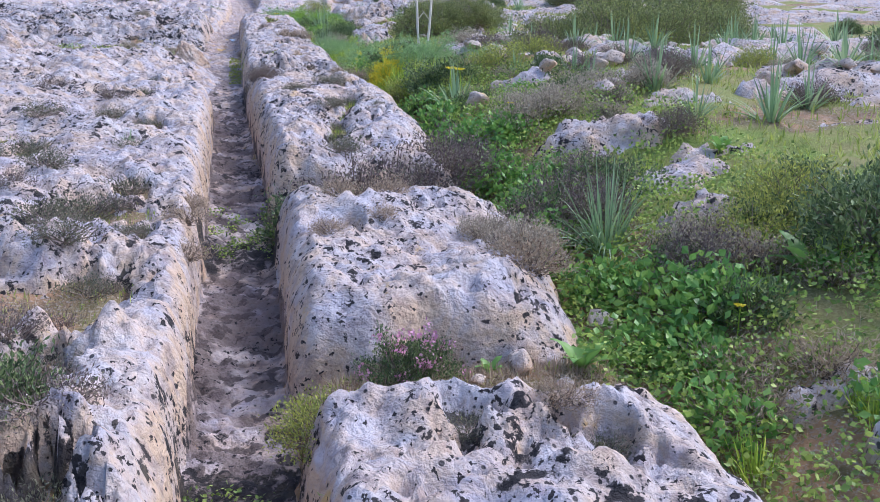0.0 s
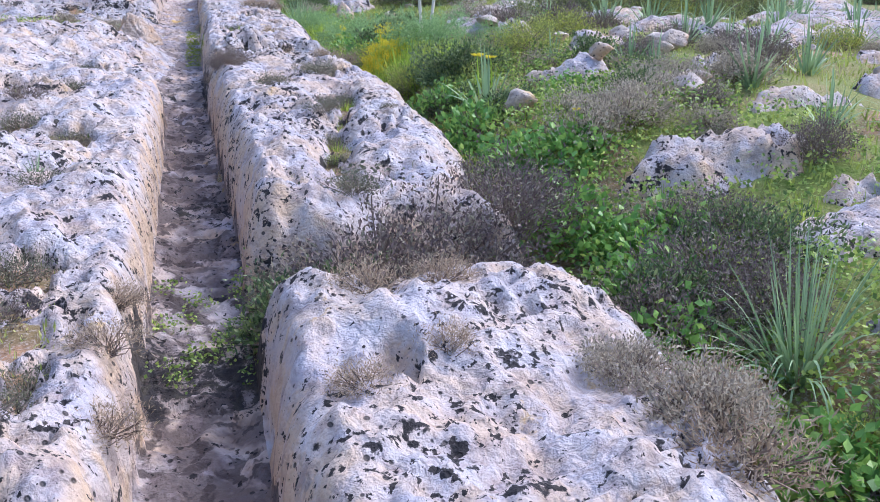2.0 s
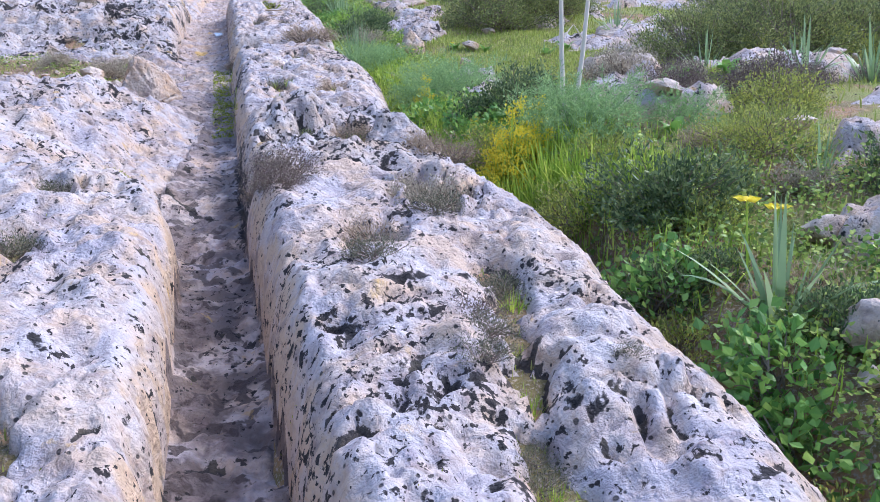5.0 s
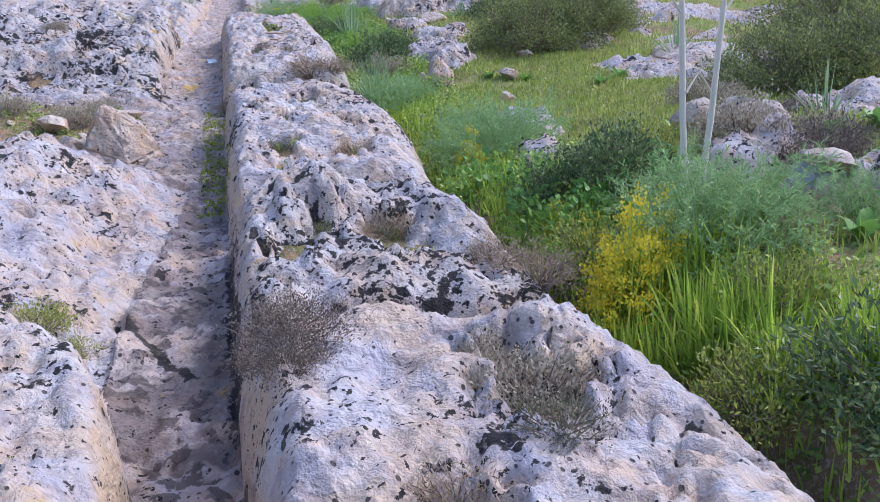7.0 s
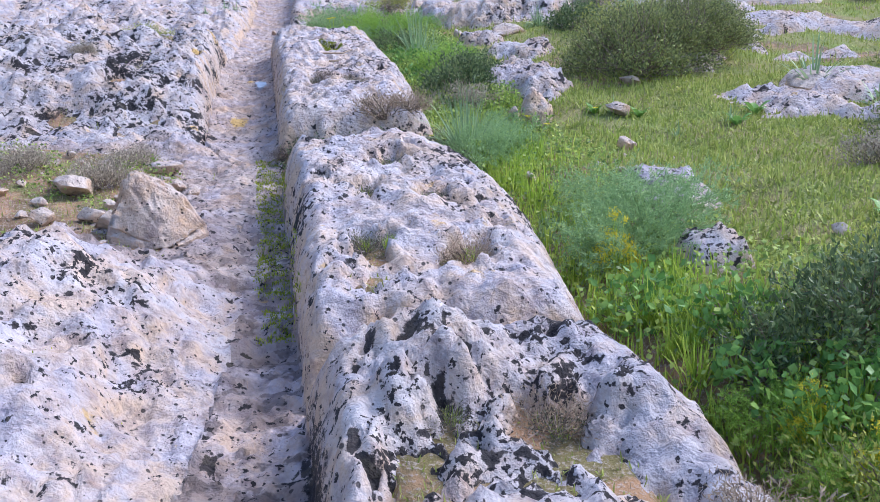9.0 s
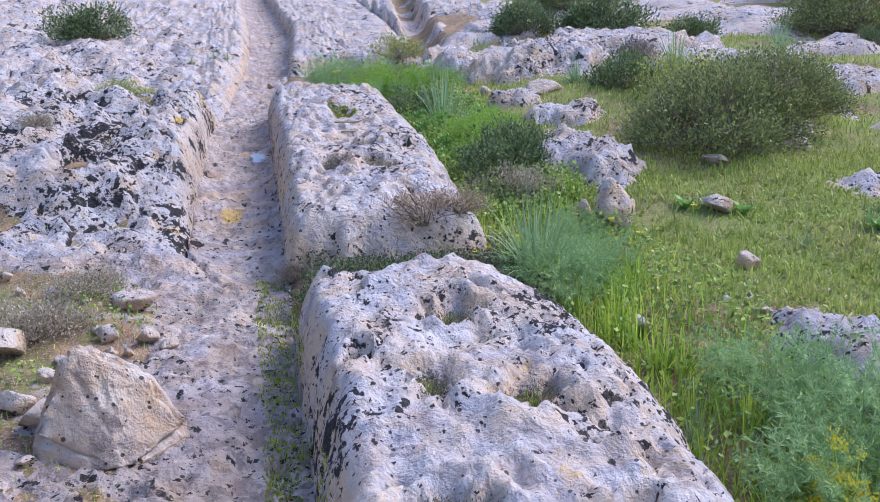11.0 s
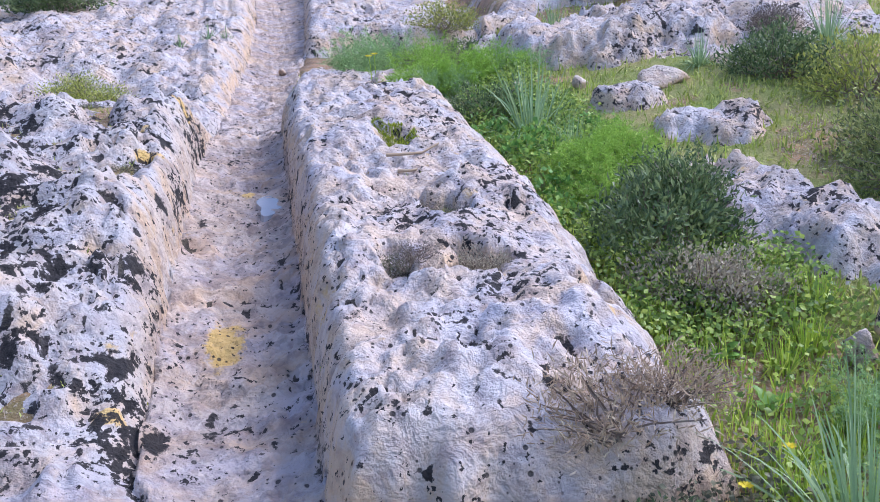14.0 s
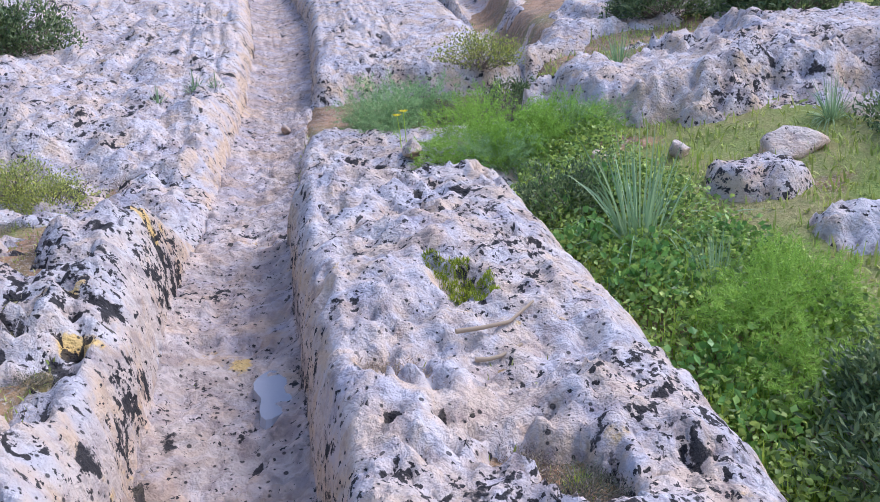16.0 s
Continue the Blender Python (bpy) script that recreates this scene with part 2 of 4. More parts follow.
def swell(x, y, s):
    """Gradient noise, about -1 to 1."""
    ix, iy = np.floor(x), np.floor(y)
    fx, fy = x - ix, y - iy
    ux, uy = fx * fx * fx * (fx * (fx * 6 - 15) + 10), fy * fy * fy * (fy * (fy * 6 - 15) + 10)

    def g(dx, dy):
        a = chance(ix + dx, iy + dy, s) * 6.2832
        return np.cos(a) * (fx - dx) + np.sin(a) * (fy - dy)

    top = g(0, 0) * (1 - ux) + g(1, 0) * ux
    low = g(0, 1) * (1 - ux) + g(1, 1) * ux
    return 1.5 * (top * (1 - uy) + low * uy)


def layers(x, y, s, n=4):
    v, a, f = 0, 1.0, 1.0
    for i in range(n):
        v = v + a * swell(x * f + 17.3 * i, y * f - 9.1 * i, s + i)
        a, f = a * 0.5, f * 2.03
    return v


def cells(x, y, s):
    """Distance to the nearest scattered point, and that point's chance."""
    ix, iy = np.floor(x), np.floor(y)
    best, tag = np.full(x.shape, 9.0), np.zeros(x.shape)
    for dx in (-1, 0, 1):
        for dy in (-1, 0, 1):
            px = ix + dx + 0.15 + 0.7 * chance(ix + dx, iy + dy, s)
            py = iy + dy + 0.15 + 0.7 * chance(ix + dx, iy + dy, s + 1)
            d = np.hypot(px - x, py - y)
            near = d < best
            best, tag = np.where(near, d, best), np.where(near, chance(ix + dx, iy + dy, s + 2), tag)
    return best, tag


def rise(t):
    """A quarter round: steep at first, level at 1."""
    t = np.clip(t, 0, 1)
    return np.sqrt(np.clip(1 - (1 - t) ** 2, 0, 1))


def ease(a, b, t):
    t = np.clip((t - a) / (b - a), 0, 1)
    return t * t * (3 - 2 * t)


# ---- the plan ----
SLOPE, BASE = 0.166, -0.20  # the rut's floor
BLOCKS = [(-30.0, 2.56, 0.33), (2.93, 4.72, 0.37), (5.22, 9.02, 0.42), (9.05, 10.62, 0.36), (10.66, 13.16, 0.38), (13.85, 18.05, 0.37), (18.15, 19.75, 0.13), (20.9, 70.0, 0.30)]
# solution hollows on the ridge: x, y, radius, depth
HOLLOWS = [(0.98, 8.35, 0.20, 0.14), (0.96, 8.62, 0.13, 0.10), (0.67, 7.93, 0.14, 0.08), (1.27, 6.60, 0.10, 0.07), (1.25, 7.20, 0.07, 0.06), (0.60, 10.05, 0.13, 0.07),
           (0.84, 15.50, 0.15, 0.11), (0.84, 14.92, 0.13, 0.15), (0.57, 14.90, 0.12, 0.09), (0.79, 16.60, 0.13, 0.03), (0.48, 16.07, 0.11, 0.09), (0.74, 15.60, 0.10, 0.09),
           (0.38, 12.25, 0.08, 0.08), (0.58, 12.0, 0.10, 0.08), (0.88, 11.88, 0.13, 0.09), (0.52, 11.32, 0.14, 0.10), (0.92, 11.15, 0.14, 0.10), (0.78, 12.5, 0.13, 0.08),
           (1.16, 14.55, 0.10, 0.10), (0.90, 9.95, 0.16, 0.09), (0.72, 2.25, 0.13, 0.08), (1.05, 2.15, 0.14, 0.09), (0.60, 3.95, 0.12, 0.07), (0.75, 17.3, 0.12, 0.05), (1.1, 16.9, 0.10, 0.05)]
# rocks that stand out of the right-hand field: x, y, half width, half length, height
OUTCROPS = [(2.42, 5.52, 0.46, 0.26, 0.26), (2.66, 7.38, 0.34, 0.26, 0.24), (2.55, 4.75, 0.42, 0.25, 0.12), (2.40, 4.10, 0.30, 0.16, 0.10), (4.25, 10.55, 0.72, 0.42, 0.24), (2.50, 9.95, 0.36, 0.24, 0.22),
            (2.26, 12.42, 0.25, 0.62, 0.15), (2.00, 11.2, 0.18, 0.25, 0.20), (2.34, 15.50, 0.36, 0.80, 0.26), (2.58, 17.62, 0.34, 0.20, 0.16), (2.80, 16.95, 0.38, 0.36, 0.18),
            (2.02, 2.46, 0.30, 0.12, 0.10), (1.98, 2.04, 0.12, 0.10, 0.10), (4.75, 11.75, 0.80, 0.25, 0.22), (3.10, 8.20, 0.34, 0.22, 0.14), (2.95, 19.5, 1.10, 0.75, 0.42), (4.40, 19.8, 1.50, 1.1, 0.42),
            (4.10, 15.8, 0.55, 0.60, 0.20), (5.90, 17.8, 1.10, 0.70, 0.10), (2.62, 9.42, 0.40, 0.20, 0.26), (3.35, 6.10, 0.36, 0.18, 0.14), (2.5, 22.3, 0.7, 1.1, 0.1), (9.5, 15.0, 1.5, 0.7, 0.3),
            (3.45, 7.05, 0.35, 0.20, 0.16), (4.30, 8.60, 0.50, 0.25, 0.16), (5.20, 9.10, 0.60, 0.28, 0.18), (6.40, 10.4, 0.80, 0.35, 0.20), (3.00, 5.05, 0.40, 0.16, 0.12),
            (4.20, 6.30, 0.40, 0.22, 0.14), (7.60, 12.8, 1.20, 0.45, 0.24), (5.00, 7.30, 0.45, 0.22, 0.14)]


# pockets of soil in the bank: x, y, radius, depth
POCKETS = [(-0.60, 4.50, 0.20, 0.20), (-0.41, 4.89, 0.16, 0.16), (-0.45, 3.47, 0.13, 0.20), (-0.50, 2.71, 0.15, 0.22), (-0.36, 2.02, 0.17, 0.20), (-0.77, 7.16, 0.16, 0.12), (-0.51, 6.84, 0.12, 0.11), (-0.66, 8.18, 0.16, 0.12),
           (-0.59, 8.92, 0.13, 0.12), (-1.08, 5.88, 0.18, 0.14), (-0.95, 8.25, 0.2, 0.12), (-0.44, 6.77, 0.07, 0.10), (-0.31, 4.16, 0.09, 0.14), (-1.1, 3.6, 0.2, 0.16), (-0.68, 10.65, 0.06, 0.10), (-0.85, 2.4, 0.2, 0.2),
           (-0.55, 15.9, 0.12, 0.11), (-0.62, 16.5, 0.10, 0.10), (-0.95, 15.1, 0.16, 0.12), (-0.75, 17.2, 0.14, 0.11)]


def floor_edges(y):
    lo = np.interp(y, [0, 8.6, 9.3, 10.2, 11, 12, 13.7, 14.3, 17.5, 18.5, 21, 24, 28, 60], [-.06, -.07, -.22, -.18, -.05, .03, .05, -.29, -.26, -.15, .05, .14, .10, -.6])
    hi = np.interp(y, [0, 4, 6, 9, 14, 18, 19.3, 21.2, 25, 30, 60], [.23, .29, .30, .22, .23, .25, .38, .58, .80, .70, 0.0])
    return lo, hi


def ridge_edge(y):
    return np.interp(y, [0, 2.3, 2.97, 3.75, 4.5, 5.8, 6.3, 8.1, 9, 10.4, 10.9, 12.2, 13, 14.1, 15.3, 18, 21, 26, 60],
                     [1.36, 1.40, 1.27, 1.43, 1.43, 1.30, 1.46, 1.50, 1.37, 1.30, 1.24, 1.36, 1.20, 1.24, 1.33, 1.33, 2.3, 2.6, 3.5])


def crevice(x, y):
    """A dark crack that runs slantwise across the sloping slab into the rut."""
    t = np.clip((9.95 - y) / 0.6, 0, 1)
    return np.exp(-((x - (-0.25 + 0.33 * t + 0.03 * swell(y * 6, y * 0, 12))) / 0.035) ** 2) * ease(9.25, 9.4, y) * (1 - ease(9.9, 10.05, y))


def land(x, y, full=False):
    """The height of the bare rock and of the soil; in full also where humus, lichen and painted-in shade blacken the
    solution pits.
    """
    x, y = np.asarray(x, float), np.asarray(y, float)
    near = 1 - ease(20, 30, y)
    f = BASE + SLOPE * y + 0.012 * swell(x * 2 + 5, y * 1.6, 3) + 0.5 * swell(x * 0.05, y * 0.05 + 3, 4) * ease(14, 60, np.hypot(x, y - 10))
    wx = x + 0.030 * layers(x * 3.1, y * 3.1, 11, 3)
    wy = y + 0.09 * layers(x * 2.3, y * 2.3, 21, 3)
    lo, hi = floor_edges(y)
    lo, hi = lo + 0.018 * swell(y * 2.2, y * 0 + 3, 6), hi + 0.018 * swell(y * 2.0, y * 0 + 8, 7)
    wob = 0.012 * layers(x * 9, y * 9, 15, 2)
    dr, dl = x - hi + wob, lo - x + wob
    edge = ridge_edge(y)
    lump = layers(x * 1.9, y * 1.7, 31, 4)
    knob = np.abs(layers(x * 4.6, y * 4.2, 41, 3))
    small = layers(x * 14, y * 14, 51, 3)
    c1, t1 = cells(x * 7.0 + 0.9 * layers(x * 3, y * 3, 65, 2), y * 6.0 + 0.9 * layers(x * 3 + 9, y * 3, 66, 2), 61)
    c2, t2 = cells(x * 18 + 0.7 * small, y * 16 + 0.9 * layers(x * 7, y * 7, 67, 2), 71)
    pits = 0.050 * (1 - ease(0.04, 0.16 + 0.32 * t1, c1)) * (t1 > 0.30) + 0.030 * (1 - ease(0.05, 0.14 + 0.34 * t2, c2)) * (t2 > 0.40)
    # the ridge between the two ruts, in blocks
    h, inner, level = np.zeros(x.shape), np.zeros(x.shape), np.zeros(x.shape)
    for y0, y1, top in BLOCKS:
        de = np.minimum(wy - y0, y1 - wy)
        hb = top * rise(dr / 0.13) * rise((edge + 0.07 - wx) / 0.30) * rise(de / 0.17)
        inner = np.maximum(inner, ease(0.05, 0.2, de) * ease(0.08, 0.2, dr) * ease(0.1, 0.3, edge - wx))
        level = np.maximum(level, ease(0.03, 0.13, dr) * ease(0.06, 0.20, edge + 0.07 - wx) * ease(0.08, 0.20, de))
        h = np.maximum(h, hb)
    rough = 1 + 1.1 * np.exp(-((y - 9.95) / 0.65) ** 2) - 0.45 * np.exp(-((y - 8.2) / 0.7) ** 2) - 0.35 * np.exp(-((y - 12.6) / 0.7) ** 2)
    on = ease(0.0, 0.2, h)
    ridge = h + on * rough * (0.070 * lump + 0.038 * (knob - 0.35)) * (0.35 + 0.65 * inner)
    groove = np.exp(-((wx - np.interp(y, [5.5, 6.1, 6.6, 7.4, 8.0], [0.74, 0.77, 0.85, 1.03, 0.98])) / (0.07 + 0.035 * lump)) ** 2) * ease(5.5, 5.8, y) * (1 - ease(7.5, 7.9, y)) * ease(-0.9, 0.1, small + layers(x * 2, y * 3.1, 58, 2))
    hollow = 0.14 * groove
    for hx, hy, hr, hd in HOLLOWS:
        hollow = np.maximum(hollow, hd * (1 - ease(0.45, 1.15, np.hypot(wx - hx, (wy - hy) * 0.8) / hr + 0.45 * small + 0.25 * knob)))
    ridge = ridge - hollow * on
    # the bank on the other side
    lt = np.interp(y, [0, 9, 9.6, 11.75, 12.0, 14.0, 14.5, 15.3, 17.6, 18.1, 18.7, 19.6, 30], [.34, .34, .31, .31, .04, .03, .15, .41, .41, .10, .10, .27, .33])
    lt = lt + (0.34 - lt) * ease(2.3, 3.6, -x + 0.4 * lump) * (y < 17)
    width = np.interp(y, [0, 9, 9.8, 11.8, 12.0, 13.8, 14.6, 15.2, 30], [.12, .12, .85, .80, .50, .50, .45, .17, .2])
    bank_lump = 0.12 * lump + 0.065 * (knob - 0.33) + 0.03 * np.clip(-x - 1.2, 0, 4)
    bank_lump = bank_lump * np.interp(y, [0, 3.4, 4.4, 8.5, 10, 14], [1.5, 1.35, .65, .6, .8, 1])
    soft = np.interp(y, [8.8, 9.5, 11.8, 12.0, 13.8, 14.3], [0, 1, 1, .6, .6, 0])
    bank = lt * (rise(dl / width) * (1 - soft) + ease(0, 1, dl / width) * soft) + ease(0.02, 0.25, dl) * bank_lump * np.interp(y, [11.7, 12.0, 14, 14.5], [1, .4, .4, 1])
    bank = bank * (1 - 0.6 * np.exp(-((wy - 9.5) / 0.16) ** 2) * ease(-0.9, -0.3, x)) - 0.09 * crevice(x, y)
    pocket = np.zeros(x.shape)
    for hx, hy, hr, hd in POCKETS:
        pocket = np.maximum(pocket, hd * (1 - ease(0.5, 1.1, np.hypot(wx - hx, (wy - hy) * 0.8) / hr + 0.4 * small + 0.25 * knob)))
    bank = bank - pocket
    # floor of the rut: low ledges and scour
    ledge = 0.022 * (np.floor(y * 1.35 + 0.35 * swell(x * 2, y * 0.8, 81)) - (y * 1.35)) + 0.018 * layers(x * 5, y * 4, 83, 3) + 0.03 * ((x - (lo + hi) / 2) / 0.2) ** 2 * (dr < 0) * (dl < 0)
    rock = np.where(dr > 0, ridge, np.where(dl > 0, bank, 0)) + np.where((dr < 0.06) & (dl < 0.06), ledge, 0)
    dense = ease(-0.55, 0.35, layers(x * 1.2 + 4, y * 1.1, 141, 3))
    level = np.where(dr > 0, level, np.where(dl > 0, ease(0.25, 0.9, dl / np.maximum(width, 0.01)), 0.35)) * dense
    rock = rock - pits * level * near + 0.014 * small - 0.022 * np.abs(swell(x * 8, y * 7, 57)) * near
    # the field to the right
    field = np.interp(x, [1.25, 1.6, 2.0, 2.6, 3.5, 5, 20], [.07, .10, .23, .36, .53, .62, 1.3]) * np.interp(y, [9.0, 10.8, 13, 16, 18, 30], [1, .82, .45, .50, .66, .9]) + 0.05 * layers(x * 0.9, y * 0.9, 91, 4)
    field = field + 0.17 * ease(4.6, 6.6, y) * (1 - ease(10.2, 11.6, y)) * np.interp(x, [1.35, 1.75, 2.8, 3.6, 5], [.2, 1, 1, .5, 0])
    out = np.full(x.shape, -0.10)
    for ox, oy, rx, ry, oh in OUTCROPS:
        d = np.hypot((wx - ox) / rx, (wy - oy) / ry)
        out = np.maximum(out, -0.10 + (0.6 * oh + 0.10) * ease(0, 1, (1.25 - d + 0.34 * lump + 0.08 * small) / 0.85))
    wild = ease(0.05, 0.55, layers(x * 0.45 + 3, y * 0.6, 95, 4) + 0.4 * ease(16, 24, y)) * ease(3.0, 4.5, x + 0.5 * ease(17, 22, y) * 5)
    out = np.maximum(out, -0.10 + 0.22 * wild)
    right = ease(0.0, 0.25, x - edge)
    rock_r = field + out + (0.05 * lump + 0.06 * (knob - 0.3)) * ease(-0.09, 0.05, out) - pits * 0.8 + 0.009 * small
    # the second rut, further up
    second = np.exp(-((x - (2.55 + 0.12 * (y - 22))) / 0.24) ** 4) * ease(21, 22.5, y)
    rock_r = np.where(y > 20.5, np.maximum(rock_r, -0.1 + ease(20.5, 21.6, wy + 0.5 * lump) * 0.4 + 0.08 * lump + 0.07 * (knob - 0.3) - 0.1 * (out < -0.05)), rock_r) - 0.38 * second
    rock = np.where(x > edge + 0.05, np.maximum(np.where(y < 20.5, ridge - 0.0, -9), rock_r), rock)
    soil_in = np.where(dr > 0, 0.03 + np.clip(h - np.interp(y, [10.4, 10.8, 13.2, 13.6], [0.135, 0.105, 0.105, 0.135]), 0, 1) * inner, np.where(dl > 0, np.where(dl < 0.2, -0.1, np.where((y > 9) & (y < 11.95), -0.1, lt - np.where(y > 19, 0.16, 0.075))), -0.08))
    soil_in = np.where((y > 11.95) & (y < 14.1) & (dl > 0.42) & (x > -2.7 + 0.5 * lump), 0.02 + 0.03 * lump + 0.05 * np.clip(dl - 0.4, 0, 1), soil_in)
    soil_in = soil_in + 0.17 * np.exp(-((y - 2.74) / 0.2) ** 2) * ease(0.03, 0.15, dr) * (x < edge)
    soil_in = soil_in + 0.012 * layers(x * 3, y * 3, 97, 2)
    soil = soil_in * (1 - right) + field * right - 0.3 * second
    if not full:
        return f + rock, f + soil
    # mask of the blackened recesses: soil and lichen, and shade painted in with them
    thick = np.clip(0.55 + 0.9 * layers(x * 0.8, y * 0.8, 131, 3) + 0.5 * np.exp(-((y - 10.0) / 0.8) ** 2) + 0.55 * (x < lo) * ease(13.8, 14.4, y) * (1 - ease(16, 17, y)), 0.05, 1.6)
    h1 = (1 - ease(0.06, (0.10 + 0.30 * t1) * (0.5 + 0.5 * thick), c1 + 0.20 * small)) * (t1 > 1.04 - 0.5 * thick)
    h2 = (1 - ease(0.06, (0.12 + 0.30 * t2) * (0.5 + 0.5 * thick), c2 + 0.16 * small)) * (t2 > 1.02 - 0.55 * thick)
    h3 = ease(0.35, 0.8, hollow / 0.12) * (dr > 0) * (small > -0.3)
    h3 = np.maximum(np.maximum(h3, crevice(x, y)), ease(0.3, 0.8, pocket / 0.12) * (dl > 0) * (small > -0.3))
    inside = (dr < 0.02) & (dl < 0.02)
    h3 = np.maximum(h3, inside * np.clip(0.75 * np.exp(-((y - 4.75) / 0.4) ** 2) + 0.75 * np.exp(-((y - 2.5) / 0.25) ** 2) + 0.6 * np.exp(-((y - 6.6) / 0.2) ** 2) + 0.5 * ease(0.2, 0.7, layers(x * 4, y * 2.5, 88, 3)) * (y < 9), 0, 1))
    # painted shade: a dark strip in the corner where floor meets ridge
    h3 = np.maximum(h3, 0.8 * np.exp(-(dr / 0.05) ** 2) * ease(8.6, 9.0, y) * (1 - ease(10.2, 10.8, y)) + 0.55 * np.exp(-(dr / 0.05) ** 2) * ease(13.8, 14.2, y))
    humus_shade = np.clip(np.maximum(np.maximum(h1, h2) * ease(0.15, 0.6, level + 0.25 * dense), h3), 0, 1)
    ochre = np.zeros(x.shape)
    for ox, oy, ax, ay in ((-0.06, 15.15, 0.10, 0.24), (-0.37, 14.55, 0.07, 0.06), (-0.52, 16.75, 0.11, 0.07), (-0.42, 16.4, 0.09, 0.07), (-0.36, 17.55, 0.10, 0.05), (0.02, 16.9, 0.06, 0.10), (-0.75, 15.2, 0.06, 0.05), (-0.35, 3.05, 0.08, 0.09)):
        ochre = np.maximum(ochre, np.exp(-((x - ox) / ax) ** 2 - ((y - oy) / ay) ** 2))
    return f + rock, f + soil, humus_shade, ochre


def top_of(x, y):
    r, s = land(np.array([x]), np.array([y]))
    return float(max(r[0], s[0]))


# ---- building helpers ----
def mesh_of(name, verts, faces, mat, smooth=False):
    me = bpy.data.meshes.new(name)
    verts, faces = np.asarray(verts, np.float32), np.asarray(faces, np.int32)
    k = faces.shape[1]
    me.vertices.add(len(verts)), me.loops.add(faces.size), me.polygons.add(len(faces))
    me.vertices.foreach_set("co", verts.ravel())
    me.loops.foreach_set("vertex_index", faces.ravel())
    me.polygons.foreach_set("loop_start", np.arange(len(faces), dtype=np.int32) * k)
    me.polygons.foreach_set("use_smooth", np.full(len(faces), smooth))
    me.update(calc_edges=True)
    me.materials.append(mat)
    return me


def part(name, me, parent, label=""):
    ob = new(name, me)
    ob.parent = parent
    return tagged(ob, label) if label else ob


def graded(pieces):
    """Coordinates from pieces (start, end, first step, growth)."""
    v = []
    for a, b, s, g in pieces:
        if g == 1:
            v += list(np.arange(a, b - s * 0.5, s))
        else:
            n, x, seq = s, a, []
            up = g > 1
            g = g if up else 1 / g
            while len(seq) < 2000 and sum(seq) < (b - a):
                seq.append(n)
                n *= g
            steps = np.array(seq) * (b - a) / sum(seq)
            pts = a + np.concatenate([[0], np.cumsum(steps)[:-1]]) if up else b - np.cumsum(steps)[::-1]
            v += list(pts)
    v.append(pieces[-1][1])
    return np.array(v)


# ---- the ground: one sheet of soil ----
gx = graded([(-260, -4, 0.10, 1 / 1.07), (-4, -1, 0.10, 1), (-1, 5, 0.075, 1), (5, 260, 0.09, 1.08)])
gy = graded([(-160, 0.5, 0.10, 1 / 1.08), (0.5, 20, 0.095, 1), (20, 320, 0.1, 1.05)])
GX, GY = np.meshgrid(gx, gy)
_, GZ = land(GX, GY)


def grid_faces(nx, ny):
    i = np.arange(nx * ny).reshape(ny, nx)
    return np.stack([i[:-1, :-1], i[:-1, 1:], i[1:, 1:], i[1:, :-1]], -1).reshape(-1, 4)


sheet = mesh_of("ground", np.stack([GX, GY, GZ], -1).reshape(-1, 3), grid_faces(len(gx), len(gy)), EARTH, True)
grassy = 0.55 * (1 - ease(-0.6, -0.3, GX)) * ease(-0.2, 0.4, layers(GX * 2.2, GY * 2.2, 153, 3)) + ease(1.8, 2.3, GX) * ease(-0.7, 0.1, layers(GX * 0.8, GY * 0.8, 151, 4) + 0.5 * np.exp(-((GY - 13) / 3) ** 2) - 0.5 * np.exp(-((GX - 2.3) / 0.5) ** 2 - ((GY - 12.7) / 0.5) ** 2))
grassy = grassy * (1 - ease(20.2, 21.0, GY) * (GX < 4.5))
sheet.attributes.new("turf", "FLOAT", "POINT").data.foreach_set("value", grassy.ravel().astype(np.float32))
tagged(new("ground", sheet), "brown earth with moss and stones on a gentle slope", "ground", kind="structure")

# ---- the bedrock, cut into its blocks ----
rx = graded([(-60, -3, 0.045, 1 / 1.06), (-3, -0.5, 0.034, 1), (-0.5, 0.5, 0.0125, 1), (0.5, 1.08, 0.02, 1), (1.08, 1.6, 0.014, 1), (1.6, 4.0, 0.035, 1), (4.0, 60, 0.04, 1.07)])
ry = graded([(-14, 0.4, 0.055, 1 / 1.06), (0.4, 1.6, 0.05, 1), (1.6, 19, 0.0205, 1), (19, 110, 0.022, 1.028)])
RX, RY = np.meshgrid(rx, ry)
RZ, SZ, HUM_SHADE, OCH = land(RX, RY, True)
faces = grid_faces(len(rx), len(ry))
flat = np.stack([RX, RY, RZ], -1).reshape(-1, 3)
show = (RZ - SZ).ravel()[faces].max(1) > -0.03
faces = faces[show]
mid = flat[faces].mean(1)
mx, my = mid[:, 0], mid[:, 1]
lo, hi = floor_edges(my)
edge = ridge_edge(my)
region = np.full(len(faces), 900)
region[(mx > lo) & (mx < hi)] = 0
ridge_id = np.searchsorted([2.7, 5.0, 9.03, 10.64, 13.5, 18.1, 20.3], my)
is_ridge = (mx >= hi) & (mx < edge + 0.14)
region[is_ridge] = 10 + ridge_id[is_ridge]
bank_id = np.searchsorted([9.2, 11.7, 14.2, 18.3], my)
bank_id = np.where((bank_id == 2) & (mx < -2.9), 3, bank_id)
is_bank = mx <= lo
region[is_bank & (mx > -9)] = 30 + bank_id[is_bank & (mx > -9)]
rest = region == 900
best = np.full(len(faces), 1.5)
